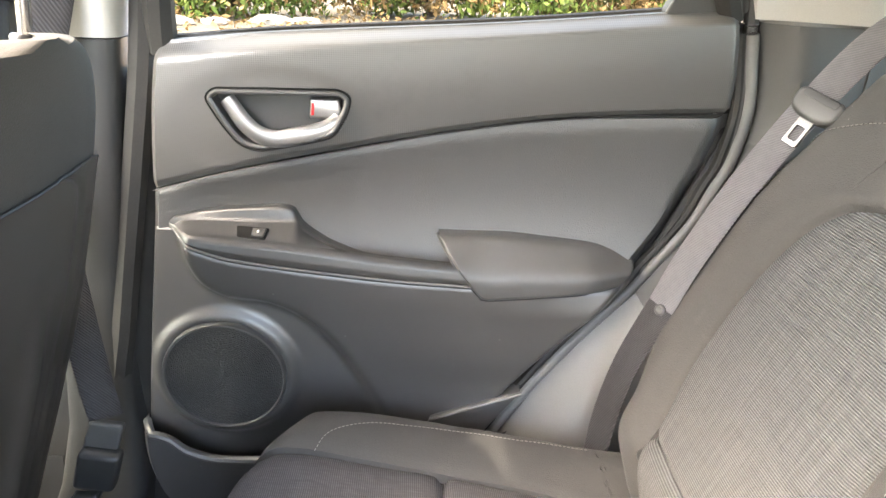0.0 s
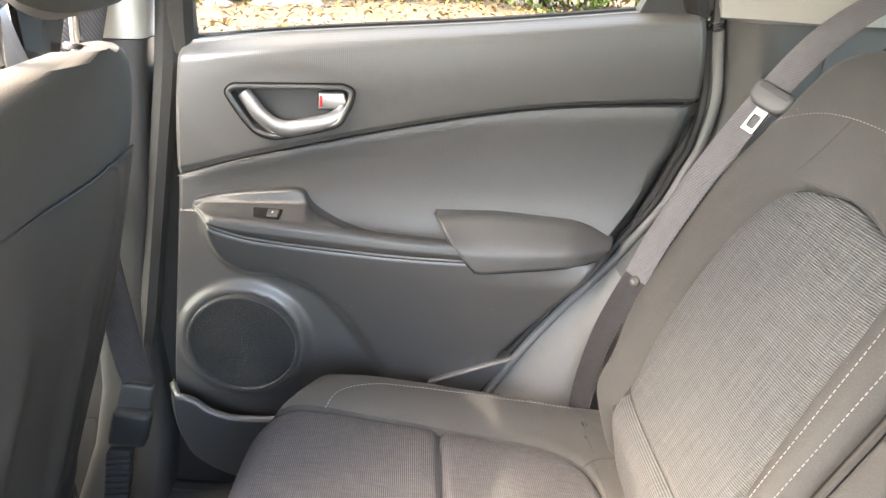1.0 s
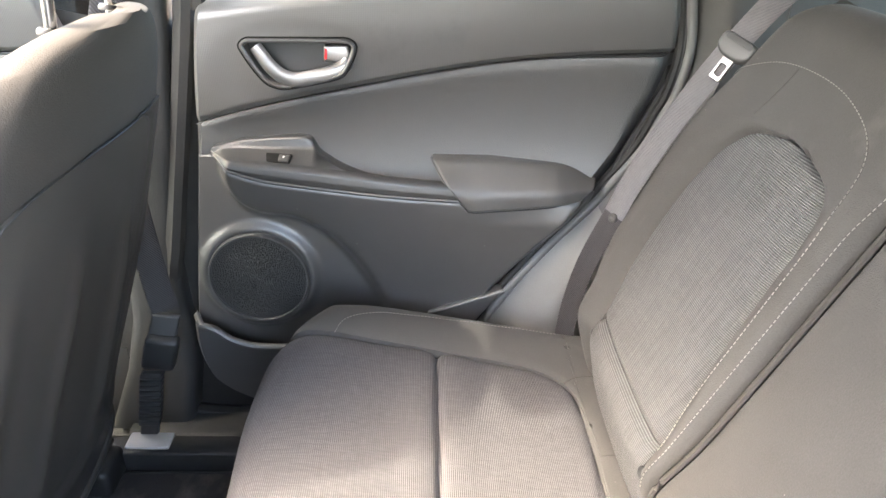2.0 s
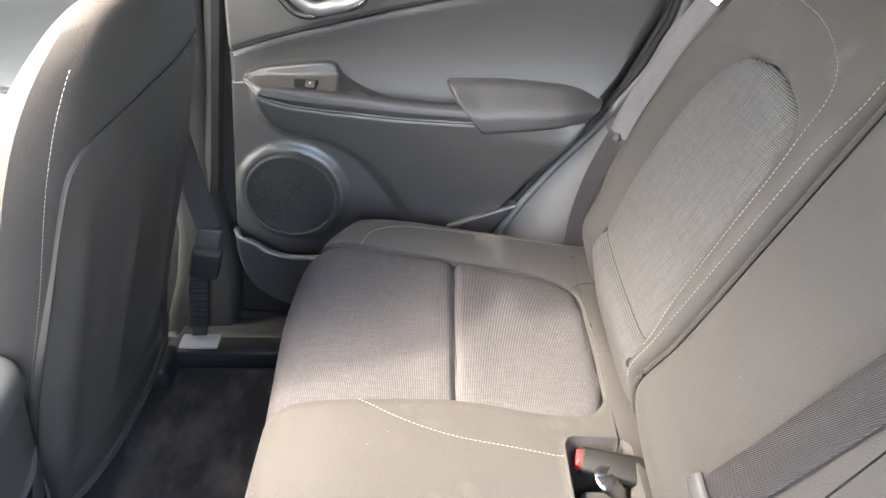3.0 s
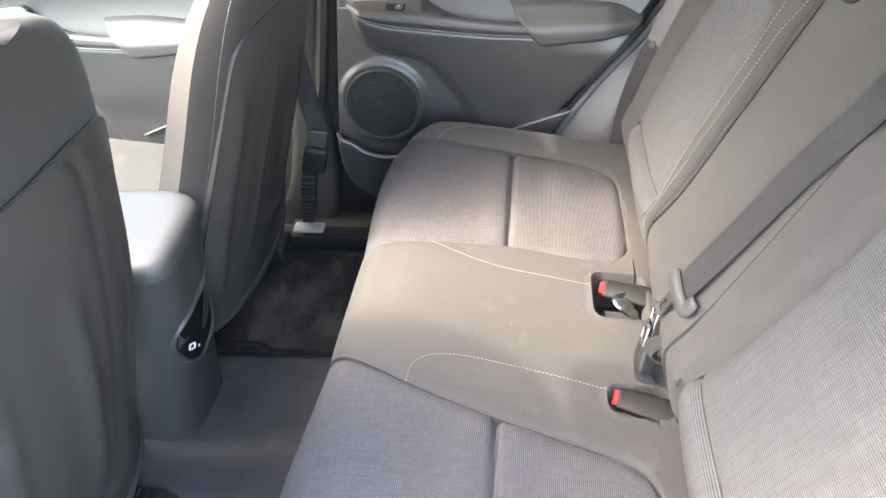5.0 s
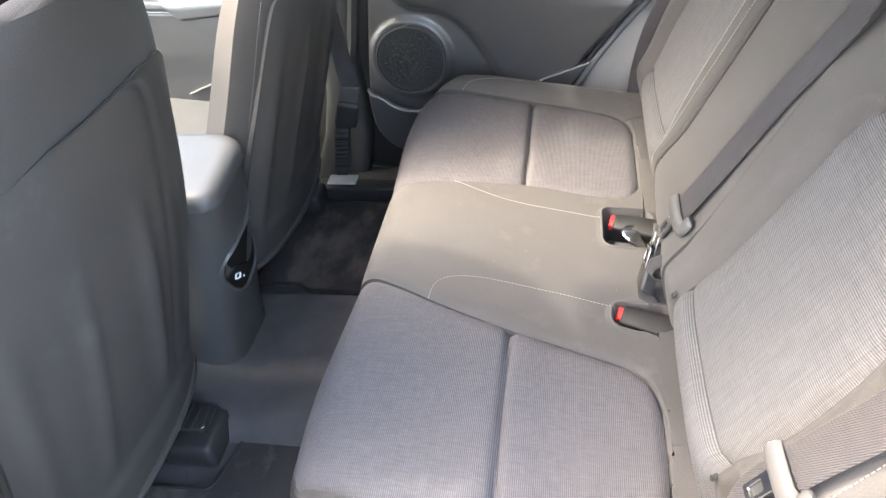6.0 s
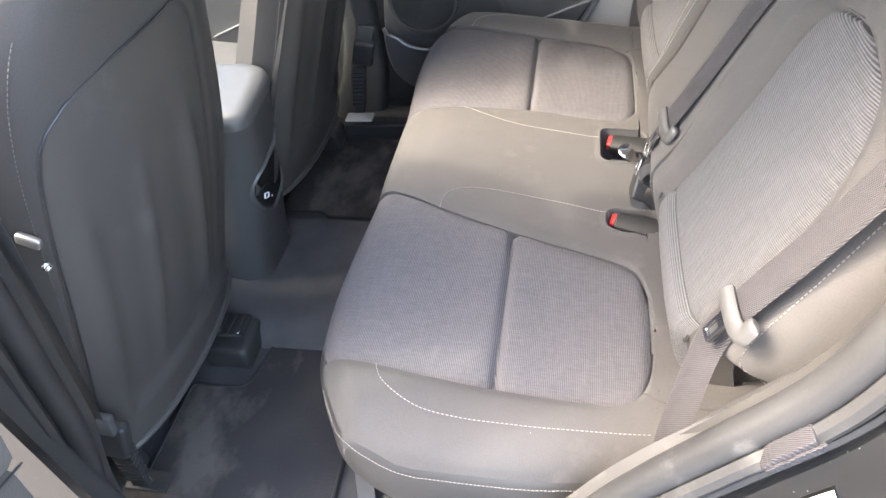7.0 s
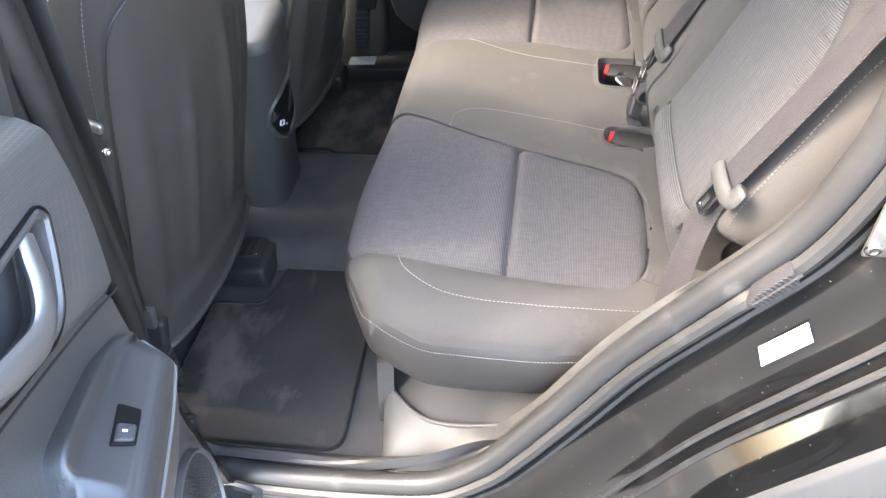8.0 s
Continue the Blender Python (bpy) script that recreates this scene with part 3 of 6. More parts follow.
for nm, lab, (xa, za, ya), (xb, zb, yb) in (("windscreen", "tinted windscreen", (-2.05, 1.04, 0.70), (-1.44, 1.50, 0.58)), ("rear_screen", "dark tinted rear screen", (1.16, 1.08, 0.62), (0.98, 1.50, 0.56))):
    part(nm, *sheet(lambda u, v: (xa + (xb - xa) * u, (2 * v - 1) * (ya + (yb - ya) * u), za + (zb - za) * u), 6, 6, (0, 0, 0.006)), SCREEN, car, lab)
for sy in (1, -1):
    part("luggage_side", *sheet(lambda u, v: (0.52 + 0.62 * u, sy * 0.655, 0.36 + 0.95 * v), 4, 4, (0, sy * 0.03, 0)), TRIM_DARK, car, "dark luggage compartment side trim")

# right quarter trim, between the rear door and the seat
REAR_EDGE = [(0.36, -0.09), (0.46, -0.045), (0.56, 0.03), (0.647, 0.083), (0.724, 0.131), (0.802, 0.189), (0.886, 0.259), (0.923, 0.283), (0.991, 0.329), (1.05, 0.353), (1.084, 0.367), (1.154, 0.376), (1.22, 0.366), (1.285, 0.352), (1.4, 0.31), (1.5, 0.26)]
REAR_EDGE_S = smoothed(REAR_EDGE, 6)


def quarter(m, mat_low):
    def f(u, v):
        z = 0.40 + 0.872 * v
        xe = interp(z, REAR_EDGE_S) + 0.022
        x = xe + u * (0.62 - xe)
        # the trim swells towards the cabin below the shoulder, and dives behind the seat
        y = 0.715 - 0.05 * step(0.0, 0.2, u) - 0.02 * bump_at(z - 0.8, 0.25)
        return (x, y, z)
    part("quarter_trim", *sheet(f, 20, 60, (0, 0.03, 0)), mat_low, car, "grey plastic trim beside the rear seat", m=m)

    def g(u, v):
        z = 1.272 + 0.26 * v
        xe = interp(z, REAR_EDGE_S) + 0.022
        return (xe + u * (0.95 - xe), 0.69 - 0.06 * step(0, 0.3, u) - 0.06 * v, z + 0.0 * u)
    part("rear_pillar", *sheet(g, 14, 14, (0, 0.03, 0)), PILLAR, car, "pale beige rear pillar trim", m=m)


quarter(None, QUARTER)
EDGE_UP = [z for z in np.linspace(0.46, 1.265, 70)]
part("quarter_bead", *tube([(interp(z, REAR_EDGE_S) + 0.020, 0.696, z) for z in EDGE_UP], 0.0085, 10), QUARTER, car, "rounded grey edge of the quarter trim")
part("quarter_seal", *tube([(interp(z, REAR_EDGE_S) + 0.005, 0.700, z) for z in EDGE_UP], 0.0075, 8), RUBBER_DARK, car, "black rubber seal beside the quarter trim")
COVER_EDGE = [(0.86, 0.300), (0.885, 0.283), (0.92, 0.288), (0.99, 0.318), (1.05, 0.345), (1.10, 0.366), (1.16, 0.388), (1.22, 0.394), (1.27, 0.39)]


def belt_cover(u, v):
    z = 0.86 + 0.408 * v
    xe = interp(z, COVER_EDGE)
    return (xe + (0.60 - xe) * u, 0.7085 - 0.05 * step(0.0, 0.2, (xe + (0.60 - xe) * u - interp(z, REAR_EDGE_S) - 0.022) / (0.598 - interp(z, REAR_EDGE_S))) - 0.02 * bump_at(z - 0.8, 0.25), z)


part("belt_cover", *sheet(belt_cover, 14, 40, (0, 0.006, 0)), TRIM_DARK, car, "dark trim panel beside the seat belt")
quarter(Matrix.Translation((0, 0.045, 0)) @ FLIP, SILL_GREY)


# rubber seals round the door openings, and the painted jamb outside of them
def opening_path(y_low, y_high, grow=0.0, ahead=0.055):
    """The edge of a rear door opening, from the top of the centre pillar down, along the sill and up the rear pillar."""
    pts = [(-0.385, 1.28), (-0.40, 1.18), (-0.425, 1.05), (-0.455, 0.90), (-0.485, 0.75), (-0.52, 0.60), (-0.56, 0.46), (-0.555, 0.40), (-0.50, 0.372), (-0.38, 0.362), (-0.24, 0.368), (-0.12, 0.39), (-0.035, 0.455), (0.02, 0.52), (0.096, 0.624), (0.167, 0.735), (0.252, 0.858), (0.32, 0.955), (0.352, 1.04), (0.366, 1.12), (0.362, 1.22), (0.35, 1.32), (0.32, 1.42)]
    out = []
    for i, (x, z) in enumerate(pts):
        k = step(0.37, 0.75, z)
        out.append(Vector((x - ahead * step(0.42, 0.55, z) * (x < -0.2), y_low + (y_high - y_low) * k, z)))
    if grow:
        c = Vector((-0.1, 0, 0.85))
        res = []
        for i, p in enumerate(out):
            d = out[min(i + 1, len(out) - 1)] - out[max(i - 1, 0)]
            n = Vector((d.z, 0, -d.x)).normalized()
            if n.dot(Vector((p.x - c.x, 0, p.z - c.z))) < 0:
                n = -n
            res.append(p + n * grow)
        out = res
    return smooth_curve(out, 6)


SEAL_L = opening_path(-0.735, -0.69)
LIP_L = [p + Vector((0, -0.02, 0)) for p in opening_path(-0.735, -0.69, 0.016)]
N_FRONT = max(i for i, p in enumerate(SEAL_L) if p.x < -0.5) + 1
part("door_seal", *tube(SEAL_L[N_FRONT:], 0.019, 10), RUBBER, car, "dusty grey rubber door seal")
part("door_seal_lip", *tube(LIP_L[N_FRONT:], 0.011, 8), RUBBER, car)
part("pillar_seal", *tube(SEAL_L[:N_FRONT + 1], 0.016, 10), RUBBER_DARK, car, "black rubber door seal along the centre pillar")
part("pillar_seal_lip", *tube(LIP_L[:N_FRONT + 1], 0.011, 8), RUBBER_DARK, car)


def jamb_panel(rows, name, mat, label="", m=None, top=9.0):
    """A painted band between neighbouring copies of the opening's edge."""
    paths = [opening_path(a, b, g) for a, b, g in rows]
    n, k = len(paths[0]), len(paths)
    vs = [p for q in paths for p in q]
    fs = [(j * n + i, j * n + i + 1, (j + 1) * n + i + 1, (j + 1) * n + i) for j in range(k - 1) for i in range(n - 1) if max(paths[j][i].z, paths[j][i + 1].z, paths[j + 1][i].z) < (top + 0.11 if paths[j][i].x > 0.3 else top)]
    return part(name, vs, fs, mat, car, label, m=m)


jamb_panel([(-0.70, -0.655, 0.0), (-0.735, -0.69, 0.012), (-0.738, -0.69, 0.022), (-0.742, -0.688, 0.034), (-0.752, -0.70, 0.040)], "jamb_channel", RUBBER_DARK, "black channel beside the seal")
part("jamb_bead", *tube(opening_path(-0.757, -0.708, 0.040), 0.0055, 6), RUBBER, car, "dusty rubber edge of the jamb")
jamb_panel([(-0.752, -0.70, 0.040), (-0.760, -0.716, 0.05), (-0.768, -0.728, 0.075), (-0.776, -0.740, 0.10), (-0.788, -0.755, 0.114), (-0.797, -0.762, 0.118)], "door_jamb", PAINT, "glossy black painted door jamb with dust")
for low_y, high_y, g in ((-0.799, -0.765, 0.118), (-0.815, -0.781, 0.131)):
    part("jamb_bead", *tube(opening_path(low_y, high_y, g), 0.0045, 6), RUBBER, car, "dusty rubber edge of the jamb")
jamb_panel([(-0.797, -0.762, 0.118), (-0.804, -0.768, 0.124), (-0.812, -0.778, 0.130), (-0.822, -0.79, 0.135), (-0.838, -0.808, 0.141), (-0.852, -0.824, 0.147), (-0.862, -0.834, 0.153), (-0.868, -0.840, 0.158)], "outer_sill", PAINT, "glossy black outer body panel")
jamb_panel([(-0.868, -0.840, 0.158), (-0.874, -0.846, 0.160), (-0.878, -0.850, 0.166), (-0.880, -0.852, 0.26), (-0.880, -0.852, 0.40)], "wheel_arch_trim", SILL_GREY, "dusty grey plastic wheel arch trim")
# right side: dark seal between door and pillar trims
SEAL_R = [Vector((p.x, -p.y, p.z)) for p in opening_path(-0.725, -0.715, 0.002, 0.0)]
part("door_seal", *tube(SEAL_R, [0.018 if p.x < -0.2 else 0.010 for p in SEAL_R], 8), RUBBER_DARK, car, "black rubber door seal")
part("door_seal_lip", *tube([p + Vector((0.018, -0.012, 0)) for p in SEAL_R if p.x > -0.1], 0.010, 8), RUBBER, car)
jamb_panel([(-0.742, -0.738, -0.13), (-0.745, -0.738, -0.05), (-0.75, -0.74, 0.05), (-0.752, -0.742, 0.16)], "door_jamb", RUBBER_DARK, "black painted door jamb", FLIP, 1.19)
# sill trims
for fm, lab in ((FLIP, "scuffed grey plastic sill trim"), (None, "dark grey sill trim")):
    part("sill_trim", *sheet(lambda u, v: (-0.62 + 0.62 * u, (0.676 + 0.039 * v if fm else 0.60 + 0.115 * v) - 0.02 * step(0.8, 1, u), FLOOR + 0.035 * math.sin(min(1, v * 1.4) * 1.57) + 0.11 * step(0.45, 1.0, u) * v + 0.005 * noise.noise((u * 5, v * 5, 0))), 40, 12, (0, 0, -0.03)), TRIM_DARK if fm else PILLAR_DARK, car, lab, m=fm)
part("sill_step", *box((-0.46, 0.602, 0.366), (0.42, 0.052, 0.056), 0.006), DARK, car, "black plastic step along the sill")
RIM_L = smooth_curve([(-0.236, -0.530, 0.456), (-0.218, -0.580, 0.450), (-0.183, -0.620, 0.450), (-0.143, -0.648, 0.452), (-0.09, -0.660, 0.456), (-0.01, -0.662, 0.475), (0.07, -0.668, 0.54), (0.14, -0.672, 0.63)], 6)
FOOT_L = smooth_curve([(-0.240, -0.560, 0.344), (-0.232, -0.640, 0.346), (-0.216, -0.700, 0.368), (-0.16, -0.715, 0.385), (-0.09, -0.712, 0.405), (-0.01, -0.702, 0.465), (0.07, -0.69, 0.57), (0.14, -0.685, 0.67)], 6)
part("sill_rear_trim", *sheet(lambda u, v: (lambda a, b_: a + (b_ - a) * v + Vector((0, -0.012, 0.006)) * math.sin(v * math.pi))(RIM_L[round(u * 42)], FOOT_L[round(u * 42)]), 42, 10, (0, 0.01, -0.02)), SILL_GREY, car, "scuffed grey plastic trim below the seat side")
# near-black colour stands in for shade under the cushion's overhang
part("sill_inner_trim", *sheet(lambda u, v: RIM_L[round(u * 42)] + Vector((0.02 * v, 0.075 * v, -0.012 + 0.06 * v)), 42, 6), RUBBER_DARK, car, "dark grey inner trim below the seat side")
part("sill_rim", *tube(RIM_L, 0.004, 8), SILL_GREY, car)
# label, striker and rubber stop on the jamb
J = lambda x, z, y: Vector((x, y, z))
label_at = ((0.310, 0.818, -0.7325), (0.317, 0.794, -0.7375), (0.358, 0.849, -0.7395), (0.349, 0.870, -0.7345))
part("jamb_label", *loft([[J(x, z, y + d) for x, z, y in label_at] for d in (0.004, -0.0012)]), WHITE, car, "white sticker on the door jamb")
RIBS = [(0.286 + 0.030 * k / 6, 0.893 + 0.042 * k / 6) for k in range(7)]
clipw = part("channel_clip", *plate(rounded([(0.283, 0.885), (0.296, 0.882), (0.329, 0.925), (0.317, 0.943), (0.290, 0.906)], 0.003, 3), lambda a, b, h: (a, -0.722 - h, b), -0.014, 0.004, 0.002), WEB, car, "small ribbed grey clip in the jamb channel")
for cx, cz in RIBS:
    part("rib", *box((cx + 0.006, -0.7265, cz), (0.003, 0.004, 0.014), 0.001, pose(0, 0, 0, 0, 35, 0)), WEB, clipw)
part("striker", *tube(smooth_curve([(0.385, -0.715, 1.05), (0.385, -0.775, 1.05), (0.392, -0.785, 1.02), (0.395, -0.775, 0.985), (0.395, -0.715, 0.985)], 5), 0.007, 8), CHROME, car, "steel door striker")
part("striker_plate", *box((0.392, -0.727, 1.018), (0.045, 0.006, 0.09), 0.002), SILVER, car)
for bz in (1.05, 0.985):
    part("bolt", *dome((0.376, -0.73, bz), (0, -1, 0), 0.008, 0.5), CHROME, car)


boot = smooth_curve([(-0.50, -0.735, 0.56), (-0.505, -0.765, 0.53), (-0.515, -0.79, 0.485), (-0.53, -0.80, 0.43), (-0.545, -0.80, 0.38)], 8)
part("wiring_boot", *tube(boot, [0.0115 if k % 2 else 0.0085 for k in range(len(boot))], 10), RUBBER_DARK, car, "black ribbed rubber wiring boot")


# ---- doors ----
SILL = smoothed([(-0.6, 1.2), (-0.375, 1.215), (-0.22, 1.232), (0.06, 1.254), (0.26, 1.274), (0.4, 1.288)])
SEAM = smoothed([(-0.6, 0.96), (-0.402, 1.018), (-0.3, 1.047), (-0.148, 1.082), (-0.036, 1.106), (0.075, 1.126), (0.187, 1.139), (0.4, 1.152)])
FRONT_EDGE = smoothed([(0.40, -0.30), (0.44, -0.34), (0.462, -0.38), (0.49, -0.42), (0.53, -0.446), (0.62, -0.456), (0.788, -0.435), (0.96, -0.41), (1.026, -0.402), (1.126, -0.388), (1.2, -0.376), (1.3, -0.362)])
MID = 0.925


def over_door(lo, hi, s, t):
    """The place x, z that lies s of the way from front to rear edge and t of the way up between two lines."""
    x = -0.4 + 0.75 * s
    z = 0.9
    for _ in range(8):
        z = lo(x) + (hi(x) - lo(x)) * t
        x = interp(z, FRONT_EDGE) + s * (interp(z, REAR_EDGE_S) - interp(z, FRONT_EDGE))
    return x, z


ARM_TOP = smoothed([(-0.383, 0.972), (-0.376, 0.981), (-0.34, 0.989), (-0.306, 0.993), (-0.245, 0.998), (-0.226, 0.998), (-0.213, 0.992), (-0.203, 0.973), (-0.178, 0.955), (-0.152, 0.942), (-0.112, 0.929), (-0.06, 0.924), (0.011, 0.920), (0.06, 0.918)], 5)
ARM_LOW = smoothed([(-0.383, 0.970), (-0.372, 0.9685), (-0.360, 0.962), (-0.344, 0.954), (-0.30, 0.940), (-0.25, 0.932), (-0.194, 0.925), (-0.09, 0.914), (0.0, 0.908), (0.1, 0.904), (0.2, 0.905), (0.3, 0.912)], 5)
ARM_LIP = smoothed([(-0.383, 0.9715), (-0.36, 0.969), (-0.30, 0.963), (-0.243, 0.9585), (-0.142, 0.947), (-0.09, 0.940), (0.0, 0.932), (0.06, 0.928)], 5)
SPK = (-0.326, 0.727, 0.090)


def inside(poly, x, z):
    """How deep a point lies inside a closed outline; 0 outside."""
    hit, best = False, 9.0
    for i in range(len(poly)):
        (ax, az), (bx, bz) = poly[i - 1], poly[i]
        if (az > z) != (bz > z) and x < (bx - ax) * (z - az) / (bz - az) + ax:
            hit = not hit
        L = (bx - ax) ** 2 + (bz - az) ** 2
        t = max(0.0, min(1.0, ((x - ax) * (bx - ax) + (z - az) * (bz - az)) / L)) if L > 0 else 0.0
        best = min(best, math.hypot(x - ax - t * (bx - ax), z - az - t * (bz - az)))
    return best if hit else 0.0


# lower border of the swelling that carries the armrest; beyond it lies the loudspeaker's flat field
SWELL = [(0.5, 0.99), (-0.378, 0.99), (-0.380, 0.945), (-0.372, 0.905), (-0.352, 0.872), (-0.312, 0.850), (-0.255, 0.843), (-0.205, 0.815), (-0.168, 0.772), (-0.140, 0.725), (-0.112, 0.672), (-0.088, 0.60), (-0.06, 0.50), (-0.04, 0.40), (0.5, 0.40)]
SWELL_S = [(p.x, p.y) for p in smooth_curve([(a, b, 0) for a, b in SWELL[1:14]], 3)] + [SWELL[14], SWELL[0]]


@functools.lru_cache(maxsize=None)
def lower_y(x, z):
    """Depth of the lower door trim; smaller is further into the cabin."""
    k = interp(x, ARM_LOW) - z
    body = 0.655 + 0.014 * step(0.0, 0.11, k) + 0.016 * step(0.08, 0.22, k) - 0.020 * max(0.0, x / 0.3) ** 1.5 * step(0.0, 0.05, k)
    y = 0.699 + (body - 0.699) * step(0.0, 0.030, inside(SWELL_S, x, z))
    # boss round the loudspeaker
    d = math.hypot(x - SPK[0], z - SPK[1])
    y = min(y, 0.699 - 0.010 * step(0.118, 0.098, d)) if d < 0.13 else y
    y += 0.004 * step(0.096, 0.090, d) * (d < 0.1)
    return y + 0.0008 * noise.noise((x * 14, z * 14, 3))


def door(name, label, m, base, group="", pane=PANE):
    e = thing(name, label, "car door", base, group)
    R = (0, 0.02, 0)
    bez = rounded([(-0.315, 1.151), (-0.304, 1.162), (-0.146, 1.165), (-0.132, 1.157), (-0.135, 1.139), (-0.153, 1.106), (-0.175, 1.099), (-0.249, 1.083), (-0.275, 1.090), (-0.297, 1.118)], [0.014, 0.016, 0.014, 0.012, 0.016, 0.02, 0.03, 0.02, 0.02, 0.03], 6)

    def top(u, v):
        x, z = over_door(lambda q: interp(q, SEAM) + 0.0015, lambda q: interp(q, SILL), u, v)
        y = 0.694 - 0.016 * math.sin(min(1, v * 1.25) * math.pi * 0.55) + 0.022 * step(0.82, 1.0, v) ** 2 + 0.006 * step(0.06, 0, v)
        # shallow dish round the inner handle
        y += 0.002 * step(0.125, 0.09, math.hypot((x + 0.225) * 0.85, (z - 1.115) * 1.5))
        y += 0.012 * (step(0.009, 0.0, u) + step(0.985, 1.0, u))
        if -0.32 < x < -0.13 and 1.08 < z < 1.17:
            y += 0.03 * step(0.003, 0.007, inside(bez, x, z))
        return (x, y, z)
    part("upper_trim", *sheet(top, 190, 64, R), DOOR_TOP, e, "grey textured vinyl upper door trim", m=m)

    def mid(u, v):
        x, z = over_door(lambda q: MID - 0.03, lambda q: interp(q, SEAM) - 0.0015, u, v)
        y = 0.700 + 0.016 * math.sin(v * math.pi) * step(0, 0.12, u) + 0.010 * step(0.008, 0.0, u) + 0.034 * step(0.955, 1.0, u) + 0.004 * step(0.95, 1, v) - 0.030 * max(0.0, (u - 0.45) / 0.55) ** 1.8
        return (x, y, z)
    part("insert_panel", *sheet(mid, 90, 30, R), DOOR_MID, e, "dark grey vinyl door insert", m=m)

    def low(u, v):
        x, z = over_door(lambda q: 0.42, lambda q: interp(q, ARM_LOW), u, v)
        y = lower_y(x, z) + 0.010 * step(0.008, 0.0, u) + 0.030 * step(0.955, 1.0, u) + (0.006 if x > -0.37 else 0.012) * step(0.982, 1.0, v)
        return (x, y, z)
    part("lower_panel", *sheet(low, 150, 110, R), DOOR_LOW, e, "grey moulded plastic lower door panel", m=m)

    # armrest with its sloping switch ledge
    def arm(u, v):
        x = -0.383 + 0.425 * u ** 1.6
        zt = interp(x, ARM_TOP)
        zr = min(0.978, zt - 0.004)
        zr += (interp(x, ARM_LIP) - 0.001 - zr) * step(0.02, 0.0, x + 0.383)
        sec = [(0.0, 0.707, zt), (0.04, 0.700, zt - 0.001), (0.12, 0.6955, zr + 0.003), (0.18, 0.6925, zr), (0.50, 0.664, interp(x, ARM_LIP) + 0.0035), (0.58, 0.6575, interp(x, ARM_LIP) + 0.0022), (0.65, 0.6532, interp(x, ARM_LIP) - 0.0005), (0.72, 0.6507, interp(x, ARM_LIP) - 0.0045), (0.85, 0.6492, interp(x, ARM_LIP) * 0.5 + interp(x, ARM_LOW) * 0.5 - 0.002), (0.95, 0.6505, interp(x, ARM_LOW) + 0.0015), (1.0, 0.655, interp(x, ARM_LOW))]
        y = interp(v, [(q[0], q[1]) for q in sec])
        z = interp(v, [(q[0], q[2]) for q in sec])
        return (x, y + (0.689 - y) * (1 - step(-0.004, 0.04, x + 0.383)), z)
    ar = part("armrest", *sheet(arm, 110, 50, R), ARM, e, "dark grey plastic armrest ledge", 75.0, m)
    LOWS = [(x, 0.688 - 0.0385 * step(-0.004, 0.04, x + 0.383), interp(x, ARM_LOW)) for x in np.linspace(-0.376, 0.042, 70)]
    part("armrest_edge", *tube(LOWS, 0.0016, 6), TRIM, ar, "light edge of the armrest", m=m)
    part("armrest_gap", *tube([(p[0], p[1] + 0.004, p[2] - 0.003) for p in LOWS], 0.0026, 6), DARK, ar, m=m)
    part("trim_seam", *tube([(x, 0.6935, interp(x, SEAM)) for x in np.linspace(-0.40, 0.36, 60)], 0.0012, 6), DARK, e, "dark seam between upper trim and insert", m=m)
    # window switch
    def ledge(a_, b_, h):
        q = (0.978 - b_) / 0.019
        return (a_, 0.690 - 0.034 * q - h * 0.5, b_ + h * 0.85)
    # flat plate; black colour gives the shade of the switch recess
    s1 = part("window_switch", *plate(rounded([(-0.289, 0.9745), (-0.244, 0.973), (-0.248, 0.9635), (-0.286, 0.9645)], 0.002, 3), ledge, -0.004, 0.0016, 0.0008), PIT, e, "black window switch in its recess", m=m)
    part("switch_key", *plate(rounded([(-0.266, 0.9725), (-0.247, 0.972), (-0.250, 0.9645), (-0.267, 0.965)], 0.002, 3), ledge, 0.0, 0.004, 0.0015), TRIM_DARK, s1, "window switch key", m=m)
    part("switch_mark", *plate([(-0.2590, 0.9700), (-0.2565, 0.9699), (-0.2572, 0.9678), (-0.2596, 0.9680)], ledge, 0.0038, 0.0043, 0.0001), WHITE, s1, m=m)

    # padded pull handle at the rear of the armrest
    def pull(u, v):
        xl = interp(v, [(0, -0.010), (0.25, 0.0), (0.5, 0.014), (0.8, 0.034), (1, 0.052)])
        xr = interp(v, [(0, 0.244), (0.12, 0.266), (0.3, 0.273), (0.6, 0.266), (1, 0.247)])
        x = xl + (xr - xl) * u
        zt = interp(x, [(-0.01, 0.967), (0.09, 0.969), (0.20, 0.962), (0.25, 0.954), (0.27, 0.947)])
        zb = interp(x, [(0.0, 0.906), (0.03, 0.895), (0.045, 0.889), (0.062, 0.886), (0.158, 0.8945), (0.244, 0.904), (0.27, 0.91)])
        z = zt + (zb - zt) * v
        y = interp(v, smoothed([(0, 0.682), (0.2, 0.667), (0.42, 0.650), (0.55, 0.643), (0.7, 0.641), (1.0, 0.643)], 6)) + 0.02 * step(0.19, 0.275, x)
        d, rr = min(x - xl, xr - x, zt - z, z - zb), 0.006
        if d < rr:
            y += 0.008 * (1 - math.sqrt(max(0.0, 1 - (1 - d / rr) ** 2)))
        return (x, y, z)
    part("pull_handle", *sheet(lambda u, v: pull(0.5 - 0.5 * math.cos(u * math.pi), 0.5 - 0.5 * math.cos(v * math.pi)), 70, 40, (0, 0.05, 0)), PULL, e, "soft dark pull handle", m=m)
